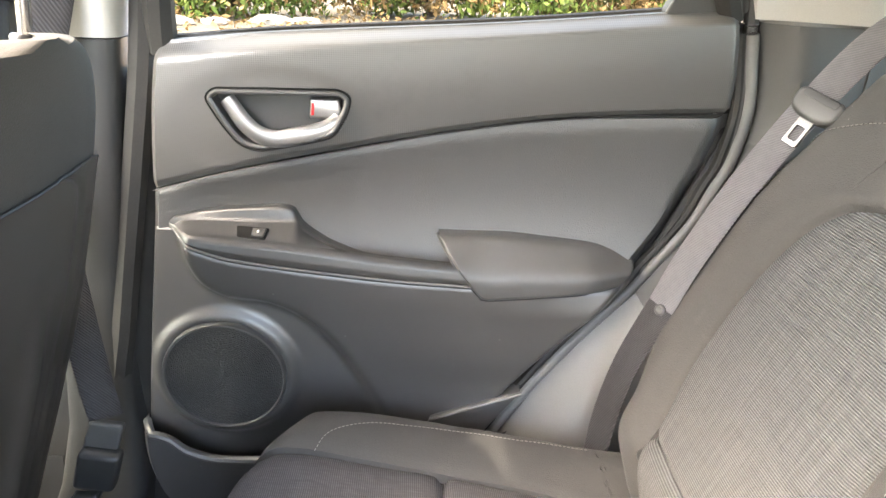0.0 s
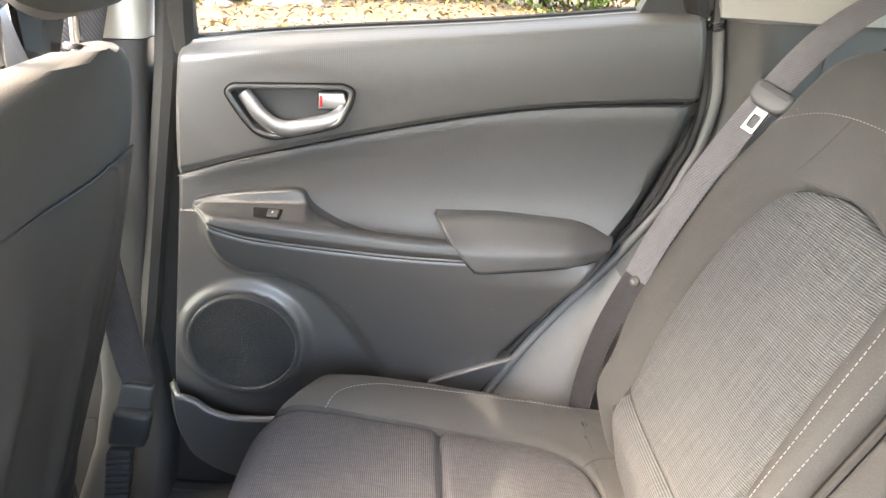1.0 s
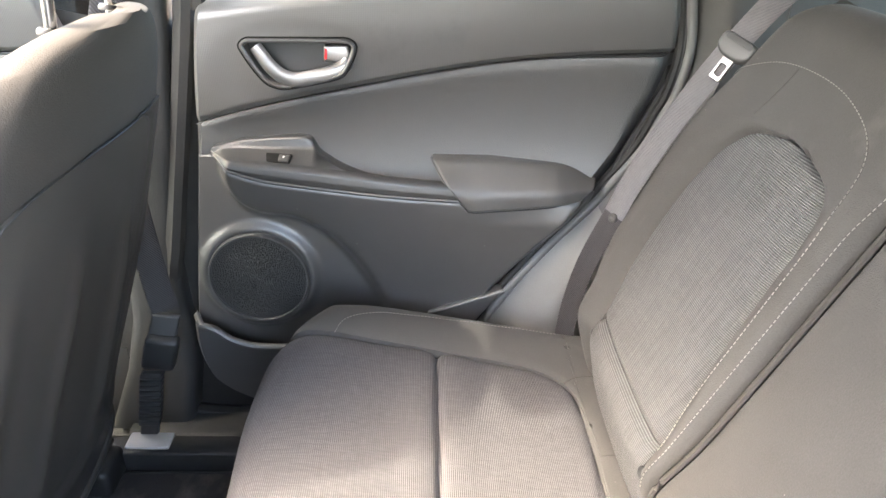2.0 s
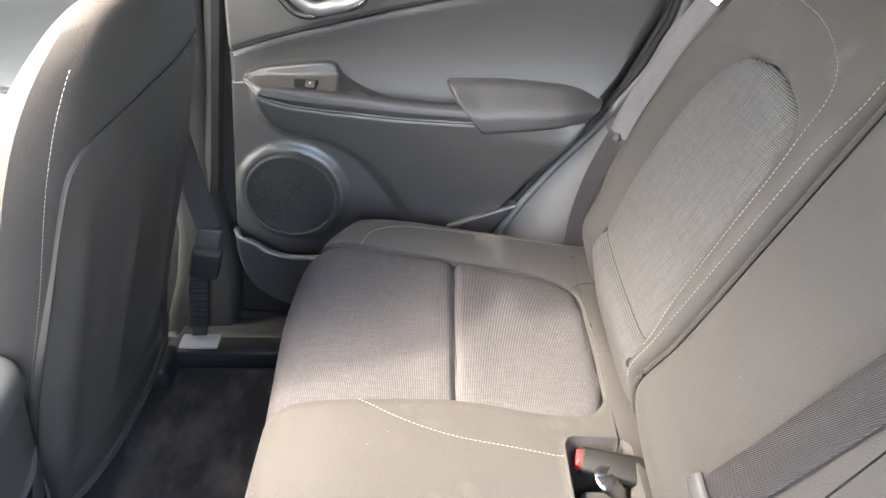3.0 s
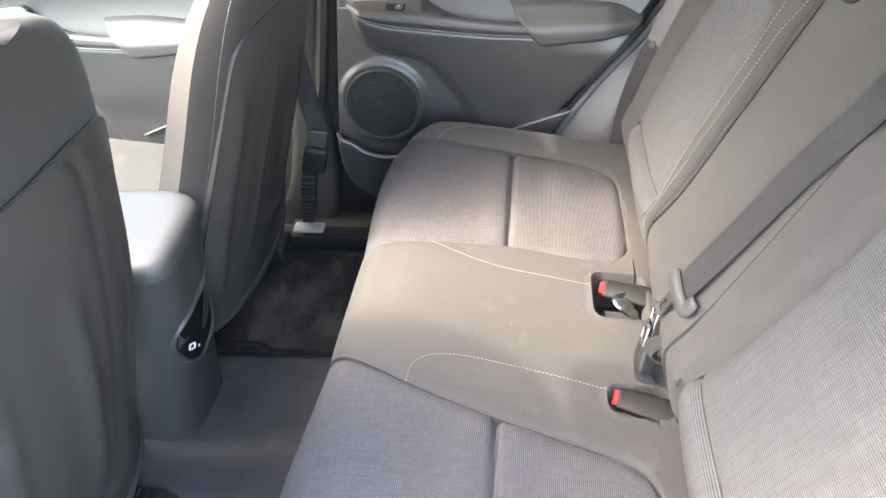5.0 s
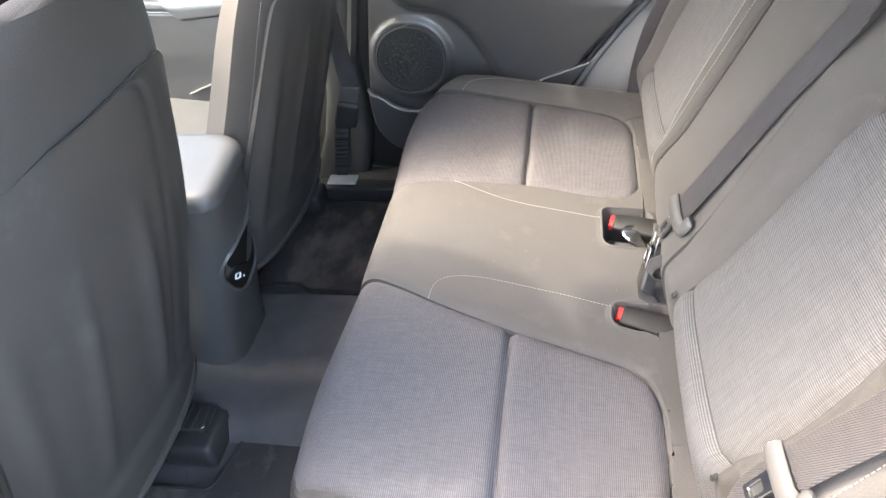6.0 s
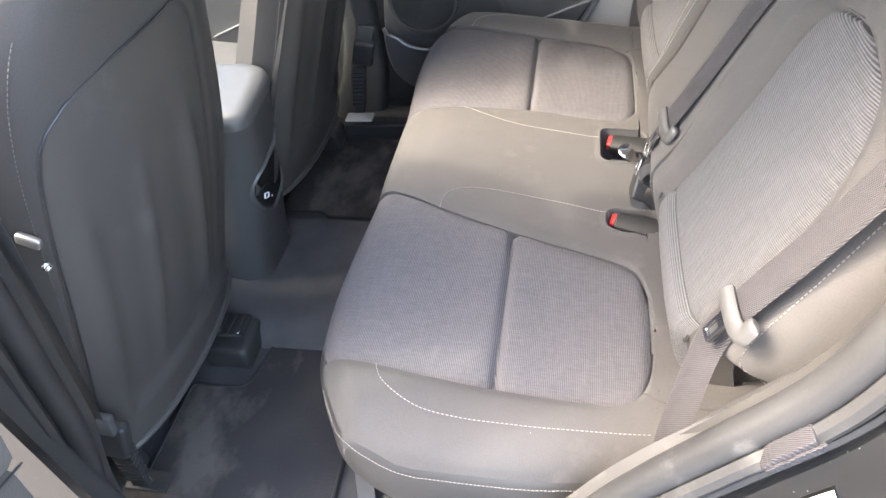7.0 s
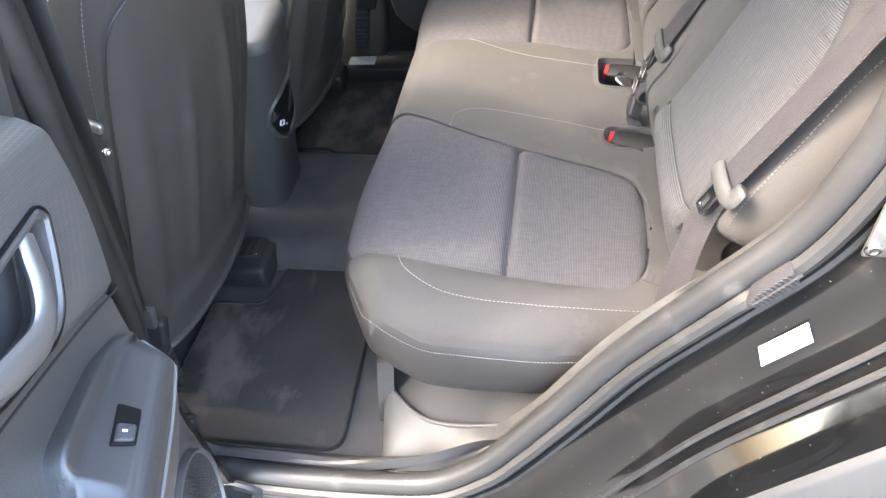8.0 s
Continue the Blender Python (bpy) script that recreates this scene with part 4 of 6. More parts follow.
    edge = [Vector(pull(0, k / 20)) + Vector((-0.002, 0.006, 0)) for k in range(21)] + [Vector(pull(k / 30, 1)) + Vector((0, 0.004, -0.0025)) for k in range(31)]
    part("pull_gap", *tube(edge, 0.0028, 6), DARK, e, "dark joint round the pull handle", m=m)

    # inner handle: bezel, dish, lever, lock tab
    hd = lambda a, b, h: (a, 0.690 - h, b)
    part("handle_bezel", *frame_plate(ccw(bez), offset(ccw(bez), 0.007), hd, -0.014, 0.0138, 0.0025), DOOR_LOW, e, "dark grey handle surround", m=m)
    part("handle_groove", *frame_plate(offset(ccw(bez), -0.0022), ccw(bez), hd, -0.004, 0.0128, 0.0005), PIT, e, m=m)
    part("handle_dish", *plate(offset(ccw(bez), 0.006), lambda a, b, h: (a, 0.706 - h - 0.10 * max(0.0, 1.115 - b), b), -0.004, 0.0, 0.001), TRIM_DARK, e, "dark handle recess", m=m)
    lev = smooth_curve([(-0.290, 0.689, 1.148), (-0.281, 0.686, 1.136), (-0.268, 0.682, 1.119), (-0.250, 0.679, 1.105), (-0.228, 0.678, 1.100), (-0.200, 0.679, 1.105), (-0.172, 0.682, 1.111), (-0.154, 0.686, 1.120), (-0.147, 0.690, 1.130)], 6)
    rad = [0.0105 + 0.0015 * math.sin(k / (len(lev) - 1) * 3.14) for k in range(len(lev))]
    part("door_handle", *tube(lev, rad, 12, flat=0.55, up=(0, 1, 0)), SILVER, e, "satin silver inner door handle", m=m)
    part("lock_tab", *plate(rounded([(-0.184, 1.152), (-0.147, 1.153), (-0.143, 1.137), (-0.150, 1.127), (-0.186, 1.126)], 0.004, 4), lambda a, b, h: (a, 0.700 - h, b), 0.0, 0.014, 0.004), SILVER, e, "silver lock tab with a red mark", m=m)
    part("lock_mark", *plate([(-0.182, 1.147), (-0.1785, 1.147), (-0.1795, 1.131), (-0.183, 1.131)], lambda a, b, h: (a, 0.700 - h, b), 0.012, 0.0146, 0.0002), RED, e, m=m)

    # loudspeaker grille
    rings = []
    for r, h in ((1.03, -0.012), (1.03, 0.0), (1.015, 0.004), (0.985, 0.004), (0.97, 0.0)):
        rings.append([(SPK[0] + SPK[2] * r * math.cos(t), 0.6845 - h, SPK[1] + SPK[2] * r * math.sin(t)) for t in [2 * math.pi * k / 72 for k in range(72)]])
    part("speaker_ring", *loft(rings, False), DOOR_LOW, e, m=m)
    rings = [[(SPK[0] + SPK[2] * r * math.cos(t), 0.6845 - 0.003 * (1 - r * r) + (0.0009 if i % 2 else 0.0), SPK[1] + SPK[2] * r * math.sin(t)) for t in [2 * math.pi * k / 72 for k in range(72)]] for i, r in enumerate(np.linspace(0.985, 0.02, 60))]
    part("speaker_grille", *loft(rings), MESH, e, "black perforated speaker grille", m=m)

    # map pocket at the foot of the door
    RIM = smoothed([(-0.46, 0.648), (-0.442, 0.645), (-0.415, 0.638), (-0.40, 0.628), (-0.387, 0.615), (-0.36, 0.603), (-0.329, 0.597), (-0.25, 0.597), (-0.1, 0.607), (0.0, 0.62)])

    def pocket(u, v):
        x, z = over_door(lambda q: 0.43, lambda q: interp(q, RIM), u * 0.72, v)
        return (x, 0.648 + 0.022 * (1 - v) + 0.04 * step(0.04, 0, u) ** 2, z)
    pk = part("map_pocket", *sheet(pocket, 50, 16, (0, 0.012, 0)), DOOR_LOW, e, "dark plastic map pocket", m=m)
    part("pocket_lip", *tube([(x, 0.652 + 0.03 * step(-0.435, -0.45, x), interp(x, RIM)) for x in np.linspace(-0.45, -0.05, 50)], 0.0065, 8), DOOR_LOW, pk, m=m)
    # pale strip at the rear foot of the door
    part("rear_foot_panel", *plate(rounded([(-0.012, 0.661), (0.060, 0.689), (0.128, 0.715), (0.112, 0.69), (0.06, 0.62), (0.02, 0.58), (-0.03, 0.60)], 0.004, 3), lambda a, b, h: (a, 0.682 - h, b), -0.02, 0.006, 0.002), DOOR_LOW, e, "grey panel at the rear foot of the door", m=m)
    part("trim_strip", *tube([(-0.012 + 0.14 * k / 10, 0.674 - 0.004 * k / 10, 0.661 + 0.054 * k / 10) for k in range(11)], 0.0028, 8), TRIM, e, "thin pale trim edge", m=m)

    # weather strip, window frame and glass
    ws = [(x, 0.722, interp(x, SILL) - 0.001) for x in np.linspace(-0.372, 0.36, 30)]
    part("weather_strip", *tube(ws, 0.006, 8), RUBBER_DARK, e, "black window weather strip", m=m)
    fr = [(-0.372, 0.715, 1.20), (-0.362, 0.69, 1.30), (-0.33, 0.64, 1.46), (-0.27, 0.625, 1.50), (0.1, 0.625, 1.50), (0.22, 0.64, 1.455), (0.30, 0.675, 1.36), (0.352, 0.71, 1.27)]
    part("window_frame", *tube(smooth_curve(fr, 6), 0.019, 8), RUBBER_DARK, e, "black window frame", m=m)
    part("sail_trim", *plate(rounded([(0.262, 1.270), (0.372, 1.278), (0.345, 1.345), (0.29, 1.345)], 0.008, 4), lambda a, b, h: (a, 0.712 - (b - 1.27) * 0.25 - h, b), -0.01, 0.012, 0.003), TRIM_DARK, e, "dark corner trim of the window", m=m)
    gl = part("pane", *sheet(lambda u, v: (-0.36 + 0.70 * u, 0.725 - 0.09 * v, 1.20 + 0.30 * v), 4, 4, (0, 0.004, 0)), pane, e, "clear window pane", m=m)
    # outer skin
    part("outer_panel", *sheet(lambda u, v: (interp(0.40 + 0.78 * v, FRONT_EDGE) + (interp(0.40 + 0.78 * v, REAR_EDGE_S) - interp(0.40 + 0.78 * v, FRONT_EDGE)) * u, 0.835 + 0.03 * math.sin(v * 3.1) - 0.03 * v, 0.40 + 0.78 * v), 20, 20, (0, -0.10, 0)), PAINT, e, "glossy black outer door panel", m=m)
    return e


door("rear_door", "closed rear car door with dark grey trim, silver handle and round speaker", None, (0, 0.72, 0.4))
HINGE = Vector((-0.475, -0.837, 0.95))
OPEN = Matrix.Translation((-0.4905, -0.8505, 0.957)) @ Matrix.Rotation(radians(-71.1), 4, 'Z') @ Matrix.Rotation(radians(-2.8), 4, 'X') @ Matrix.Rotation(radians(-11.0), 4, 'Y') @ Matrix.Translation(-HINGE) @ FLIP
door("rear_door", "open rear car door with dark grey trim and satin silver handle", OPEN, (-0.45, -1.2, 0.4))
door("front_door", "closed front car door with grey trim and armrest", Matrix.Translation((-0.97, 0.01, -0.02)), (-0.97, 0.72, 0.4), pane=SCREEN)
door("front_door", "closed front car door beside the driver seat", Matrix.Translation((-1.0, -0.02, -0.02)) @ FLIP, (-0.97, -0.72, 0.4), pane=SCREEN)

# ---- rear bench cushion ----
Y_EDGE = smoothed([(-0.30, 0.585), (-0.24, 0.615), (-0.18, 0.635), (-0.09, 0.648), (0.065, 0.640), (0.19, 0.62), (0.32, 0.60), (0.41, 0.585)])
Y_OUT = smoothed([(-0.32, 0.545), (-0.27, 0.535), (-0.16, 0.522), (0.0, 0.508), (0.12, 0.495), (0.175, 0.480), (0.205, 0.455), (0.22, 0.425), (0.2255, 0.39)], 6)
Y_IN = smoothed([(-0.32, 0.135), (-0.27, 0.145), (-0.13, 0.165), (0.0, 0.180), (0.12, 0.168), (0.185, 0.170), (0.21, 0.185), (0.2255, 0.215)], 6)
Y_OUT_L = smoothed([(-0.32, 0.505), (-0.237, 0.513), (-0.17, 0.522), (-0.1, 0.530), (0.0, 0.537), (0.1, 0.539), (0.165, 0.537), (0.20, 0.515), (0.218, 0.475), (0.2255, 0.42)], 6)
Y_IN_L = smoothed([(-0.32, 0.10), (-0.23, 0.126), (-0.131, 0.167), (0.0, 0.207), (0.1, 0.232), (0.17, 0.252), (0.207, 0.278), (0.2255, 0.335)], 6)
X_BACK = 0.2255


def y_out(x, s=1):
    return interp(x, Y_OUT if s > 0 else Y_OUT_L) if x <= X_BACK else (0.30 if s > 0 else 0.38)


def y_in(x, s=1):
    return interp(x, Y_IN if s > 0 else Y_IN_L) if x <= X_BACK else (0.30 if s > 0 else 0.38)


def x_front(y):
    a = abs(y)
    return -0.272 - 0.012 * bump_at(a - 0.36, 0.15) + 0.075 * step(0.47, 0.66, a)


Z_TOP = smoothed([(-0.30, 0.716), (-0.2, 0.7235), (-0.15, 0.7215), (-0.05, 0.707), (0.0, 0.700), (0.1, 0.688), (0.2, 0.678), (0.3, 0.674)])
POCKETS = ((0.150, 0.236, 0.012, 0.122), (0.160, 0.252, -0.176, -0.128))


def cushion_z(x, y, kind):
    a, s = abs(y), (1 if y > 0 else -1)
    z = interp(x, Z_TOP)
    yi, yo = y_in(x, s), y_out(x, s)
    if kind == "insert":
        s = (a - yi) / max(0.02, yo - yi)
        z += 0.007 * (1 - abs(2 * s - 1) ** 3) - 0.004
        z -= 0.011 * bump_at(x, 0.006) - 0.003 * bump_at(abs(x) - 0.03, 0.025)
        z -= 0.010 * bump_at(X_BACK - x, 0.012)
        z -= 0.004 * (bump_at(a - yi, 0.007) + bump_at(a - yo, 0.007))
    else:
        z -= 0.0035 * (bump_at(a - yi, 0.009) + bump_at(a - yo, 0.009)) * step(X_BACK + 0.01, X_BACK - 0.01, x)
        z += 0.010 * bump_at(a - 0.56, 0.05)
        if a < 0.2:
            z += 0.006 * max(0.0, 1 - (a / 0.16) ** 2)
            for x0, x1, y0, y1 in POCKETS:
                ex = max(x0 - x, x - x1)
                ey = max(y0 - y, y - y1)
                d = math.hypot(max(ex + 0.02, 0), max(ey + 0.02, 0)) - 0.02
                z -= 0.07 * step(0.003, -0.008, d) - 0.0025 * bump_at(d - 0.006, 0.004)
        z += 0.0012 * noise.noise((x * 18, y * 18, 1.0))
    drop_f = drop_s = 0.0
    dF, R = max(0.0, x - x_front(y)), 0.055
    if dF < R:
        drop_f = R - math.sqrt(max(0, R * R - (R - dF) ** 2))
    dS, R = max(0.0, interp(x, Y_EDGE) - a), 0.055
    if dS < R:
        drop_s = 0.045 * (1 - math.sqrt(max(0, 1 - (1 - dS / R) ** 2)))
    z -= (drop_f ** 3 + drop_s ** 3) ** (1 / 3)
    return z


bench = thing("rear_bench_seat", "charcoal rear bench seat with ribbed grey cloth inserts and pale stitching", "car seat", (0, 0, 0.35))


def panel_fn(lo, hi, kind, x_end=0.40, sgn=1):
    def f(u, v):
        uu = u * u * 0.35 + u * 0.65
        y = 0.3
        for _ in range(4):
            xf = x_front(y)
            x = xf + (x_end - xf) * uu
            a, b = lo(x), hi(x)
            y = a + (b - a) * v
        return (x, sgn * y, cushion_z(x, sgn * y, kind))
    return f


DN = (0, 0, -0.02)
part("centre_panel", *sheet(panel_fn(lambda x: -y_in(x, -1) + 0.0005, lambda x: y_in(x) - 0.0005, "plain"), 210, 170, DN), KNIT, bench, "plain knit centre seat panel")
for s in (1, -1):
    part("side_bolster", *sheet(panel_fn(lambda x: y_out(x, s) + 0.0005, lambda x: interp(x, Y_EDGE), "plain", sgn=s), 190, 30, DN), KNIT, bench, "plain knit outer bolster")
    part("seat_insert", *sheet(panel_fn(lambda x: y_in(x, s), lambda x: y_out(x, s), "insert", X_BACK, s), 130, 40), RIB_SEAT, bench, "ribbed grey cloth seat insert")


RIM_PATH = smooth_curve([(-0.284, 0.36, 0), (-0.279, 0.44, 0), (-0.266, 0.50, 0), (-0.248, 0.54, 0), (-0.227, 0.578, 0), (-0.204, 0.612, 0), (-0.165, 0.636, 0), (-0.09, 0.648, 0), (0.065, 0.640, 0), (0.19, 0.62, 0), (0.30, 0.603, 0), (0.40, 0.587, 0)], 8)


def side_wall(s, u, v, out=0.0):
    """The upright flank of the cushion, from the front round the corner to the rear."""
    i = u * (len(RIM_PATH) - 1)
    k = min(int(i), len(RIM_PATH) - 2)
    p = RIM_PATH[k].lerp(RIM_PATH[k + 1], i - k)
    d = RIM_PATH[min(k + 2, len(RIM_PATH) - 1)] - RIM_PATH[max(k - 1, 0)]
    n = Vector((-d.y, d.x, 0)).normalized()
    o = -0.005 + 0.017 * math.sin(math.pi * min(1.0, v * 1.15) ** 0.7) - 0.065 * step(0.5, 1.0, v) + out
    q = p + n * o
    z = cushion_z(p.x, p.y, "plain") + 0.006 - (0.20 - 0.03 * step(-0.1, 0.2, p.x)) * v
    return Vector((q.x, s * q.y, z))


for s in (1, -1):
    part("side_wall", *sheet(lambda u, v: side_wall(s, u, v), 100, 24, (0.0, -s * 0.03, 0)), VINYL, bench, "dark vinyl cushion side wall")


def on_cushion(pts, kind="plain", lift=0.0012):
    return [Vector((p.x, p.y, cushion_z(p.x, p.y, kind) + lift)) for p in smooth_curve([(a, b, 0) for a, b in pts], 8)]


def front_wall(u, v):
    y = -0.43 + 0.86 * u
    return (x_front(y) + 0.0 + 0.05 * v ** 2, y, cushion_z(x_front(y), y, "plain") - 0.20 * v)


part("front_wall", *sheet(front_wall, 60, 8, (0.03, 0, 0)), KNIT, bench)
rows = []
for s in (1, -1):
    rows.append(stitches(on_cushion([(-0.168, s * 0.523), (-0.152, s * 0.552), (-0.115, s * 0.577), (-0.07, s * 0.589), (0.02, s * 0.590), (0.10, s * 0.586), (0.185, s * 0.58), (0.215, s * 0.577)])))
    side = [side_wall(s, u, 0.085, 0.0016) for u in np.linspace(0.28, 0.90, 90)]
    rows.append(stitches(side, 0.0055, 0.004, 0.0005, up=(-0.4, s, 0.3)))
rows.append(stitches(on_cushion([(-0.136, 0.163), (-0.084, 0.135), (-0.006, 0.111), (0.069, 0.100), (0.148, 0.088)])))
rows.append(stitches(on_cushion([(-0.136, -0.163), (-0.128, -0.130), (-0.101, -0.112), (-0.052, -0.106), (0.029, -0.114), (0.107, -0.126), (0.165, -0.137)])))
part("stitching", *join(*rows), THREAD, bench, "pale grey thread stitching", kind="stuff")
for s in (1, -1):
    part("under_cover", *sheet(lambda u, v: (-0.20 + 0.54 * u, s * (0.15 + 0.40 * v), interp(-0.20 + 0.54 * u, Z_TOP) - 0.016), 16, 8), KNIT, bench)
for s in (1, -1):
    ye = [(0.205 if s > 0 else 0.325) + (0.20 if s > 0 else 0.11) * k / 20 for k in range(21)]
    part("insert_piping", *tube([(0.2275, s * q, cushion_z(0.24, s * q, "plain") - 0.0085) for q in ye], 0.0065, 8), KNIT, bench, "piped edge behind the seat insert")
    part("bolster_seam", *tube(on_cushion([(0.205, s * y_out(0.205, s)), (0.228, s * (y_out(0.205, s) + 0.014)), (0.258, s * (y_out(0.205, s) + 0.02)), (0.30, s * (y_out(0.205, s) + 0.022))], lift=0.0002), 0.0014, 5), KNIT_DARK, bench, "sewn seam across the bolster")
for x0, x1, y0, y1 in POCKETS:
    rim = [Vector((a_, b_, cushion_z(a_, b_, "plain"))) for a_, b_ in offset(ccw(rounded([(x0, y0), (x1, y0), (x1, y1), (x0, y1)], 0.02, 6)), -0.0045)]
    cut = max(range(len(rim)), key=lambda i: rim[i].x)
    part("pocket_piping", *tube([p + Vector((0, 0, 0.0005)) for p in rim[cut:] + rim[:cut] if p.x < 0.225], 0.0022, 6), KNIT, bench, "piped edge of the buckle pocket")

# ---- rear backrests ----
BASE = Vector((0.250, 0, 0.75))
NRM = Vector((-0.919, 0, 0.395))


def on_back(a, y, h):
    return BASE + SLOPE * a + NRM * h + Vector((0, y, 0))


B_OUT = smoothed([(-0.12, 0.51), (-0.04, 0.535), (0.05, 0.57), (0.12, 0.602), (0.2, 0.612), (0.35, 0.604), (0.42, 0.592), (0.5, 0.565), (0.56, 0.53), (0.60, 0.48)])
B_OUT_L = smoothed([(-0.12, 0.475), (-0.04, 0.485), (0.03, 0.495), (0.065, 0.52), (0.095, 0.575), (0.13, 0.606), (0.2, 0.617), (0.35, 0.606), (0.42, 0.592), (0.5, 0.565), (0.56, 0.53), (0.60, 0.48)])
I_OUT = smoothed([(-0.05, 0.470), (0.044, 0.478), (0.139, 0.500), (0.252, 0.500), (0.33, 0.482), (0.37, 0.455), (0.392, 0.425), (0.4055, 0.37)], 6)
I_IN = smoothed([(-0.05, 0.190), (0.044, 0.198), (0.139, 0.217), (0.252, 0.228), (0.33, 0.232), (0.37, 0.243), (0.392, 0.268), (0.4055, 0.32)], 6)


def back_h(a, y, kind, inner=0.163, edge=None):
    t = abs(y)
    io, ii = interp(a, I_OUT), interp(a, I_IN)
    h = 0.012
    if kind == "insert":
        s = (t - ii) / max(0.02, io - ii)
        h += 0.008 * (1 - abs(2 * s - 1) ** 3) - 0.006 * (bump_at(t - ii, 0.008) + bump_at(t - io, 0.008)) - 0.006 * bump_at(a - 0.4055, 0.01) - 0.008 * bump_at(a - 0.044, 0.007)
    else:
        h += 0.013 * step(io, io + 0.045, t) * step(0.46, 0.32, a) + 0.010 * step(ii, ii - 0.03, t) * step(0.44, 0.36, a)
        h -= 0.006 * (bump_at(t - ii, 0.008) + bump_at(t - io, 0.008)) * step(0.42, 0.40, a)
    h += 0.006 * bump_at(a - 0.02, 0.03) - 0.055 * step(0.02, -0.10, a)
    # rounded edges
    bo = interp(a, edge or B_OUT)
    d, R = max(0.0, bo - t), 0.045
    if d < R:
        h -= 0.06 * (1 - math.sqrt(max(0, 1 - (1 - d / R) ** 2)))
    d, R = max(0.0, t - inner), 0.025
    if d < R and inner > 0.15:
        h -= 0.030 * (1 - math.sqrt(max(0, 1 - (1 - d / R) ** 2)))
    d, R = max(0.0, a + 0.10), 0.05
    if d < R:
        h -= 0.05 * (1 - math.sqrt(max(0, 1 - (1 - d / R) ** 2)))
    d, R = max(0.0, 0.575 - a), 0.06
    if d < R:
        h -= 0.07 * (1 - math.sqrt(max(0, 1 - (1 - d / R) ** 2)))
    return h


BK = tuple(-NRM * 0.03)


def backrest(s):
    e = bench
    inner = 0.163 if s > 0 else 0.138
    edge = B_OUT if s > 0 else B_OUT_L

    def strip(lo, hi, a0, a1, kind):
        def f(u, v):
            a = a0 + (a1 - a0) * u
            y = lo(a) + (hi(a) - lo(a)) * v
            return on_back(a, s * y, back_h(a, y, kind, inner, edge))
        return f
    TOPI = 0.4055
    io = lambda a: interp(a, I_OUT) if a <= TOPI else 0.345
    ii = lambda a: interp(a, I_IN) if a <= TOPI else 0.345
    part("outer_bolster", *sheet(strip(io, lambda a: interp(a, edge), -0.10, 0.575, "plain"), 110, 34, BK), KNIT, e, "plain knit outer bolster")
    part("inner_bolster", *sheet(strip(lambda a: inner, ii, -0.10, 0.575, "plain"), 110, 26, BK), KNIT, e, "plain knit inner bolster")
    part("back_insert", *sheet(strip(ii, io, 0.0445, TOPI, "insert"), 70, 40, BK), RIB_BACK, e, "ribbed grey cloth backrest insert")
    part("lower_band", *sheet(strip(ii, io, -0.10, 0.0435, "insert"), 24, 40, BK), RIB_BACK, e, "ribbed cloth band at the foot of the backrest")
    part("back_shell", *sheet(lambda u, v: on_back(-0.09 + 0.65 * u, s * (inner + 0.02 + (interp(-0.09 + 0.65 * u, edge) - inner - 0.04) * v), -0.09), 10, 10), CARPET, e)
    part("side_wall", *sheet(lambda u, v: on_back(-0.10 + 0.675 * u, s * (interp(-0.10 + 0.675 * u, edge) - 0.012 * v), -0.035 - 0.09 * v + 0.0 * u), 40, 6), KNIT, e)
    # stitch row over the shoulder and along the outer bolster
    path = smooth_curve([(0.415, 0.585, 0), (0.445, 0.55, 0), (0.475, 0.47, 0), (0.482, 0.38, 0), (0.472, 0.30, 0), (0.44, 0.235, 0), (0.37, 0.205, 0), (0.25, 0.197, 0), (0.12, 0.193, 0), (0.045, 0.188, 0)], 10)
    path = path if s > 0 else path[:52]
    st = [stitches([on_back(p.x, s * p.y, back_h(p.x, p.y, "plain", inner, edge) + 0.0012) for p in path], up=tuple(NRM))]
    path = smooth_curve([(0.10, 0.586, 0), (0.2, 0.590, 0), (0.3, 0.588, 0), (0.41, 0.58, 0)], 14)
    st.append(stitches([on_back(p.x, s * p.y, back_h(p.x, p.y, "plain", inner, edge) + 0.0012) for p in path], up=(NRM + Vector((0, s, 0)))))
    if s > 0:
        path = [(a, inner + 0.012, 0) for a in np.linspace(0.0, 0.55, 60)]
        st.append(stitches([on_back(p[0], s * p[1], back_h(p[0], p[1], "plain", inner, edge) + 0.0012) for p in path], up=tuple(NRM)))
    part("stitching", *join(*st), THREAD, e, "pale grey thread stitching", kind="stuff")
    part("seam_piping", *tube([on_back(0.478 - 0.07 * k / 8, s * (0.425 + 0.02 * k / 8), back_h(0.478 - 0.07 * k / 8, 0.425, "plain", inner, edge) + 0.0002) for k in range(9)], 0.0007, 5), KNIT, e)
    for yy, aa in ((0.472, 0.012), (0.185, 0.012)):
        part("anchor_button", *dome(on_back(aa, s * yy, back_h(aa, yy, "plain", inner, edge) - 0.001), NRM + Vector((0, -0.2 * s, 0)), 0.008, 0.35), DARK, e, "dark child-seat anchor tag")
    return e


backrest(1)
backrest(-1)


def centre_h(a, y):
    h = 0.006 + 0.010 * (1 - (max(y, 0.0) / 0.15) ** 2) + 0.005 * step(-0.05, -0.135, y)
    for d, R, k in ((0.158 - y, 0.02, 0.02), (a + 0.10, 0.06, 0.05), (0.575 - a, 0.06, 0.07)):
        if d < R:
            h -= k * (1 - math.sqrt(max(0, 1 - (1 - max(0, d) / R) ** 2)))
    return h + 0.010 * bump_at(a - 0.02, 0.05) - 0.05 * step(0.02, -0.10, a)


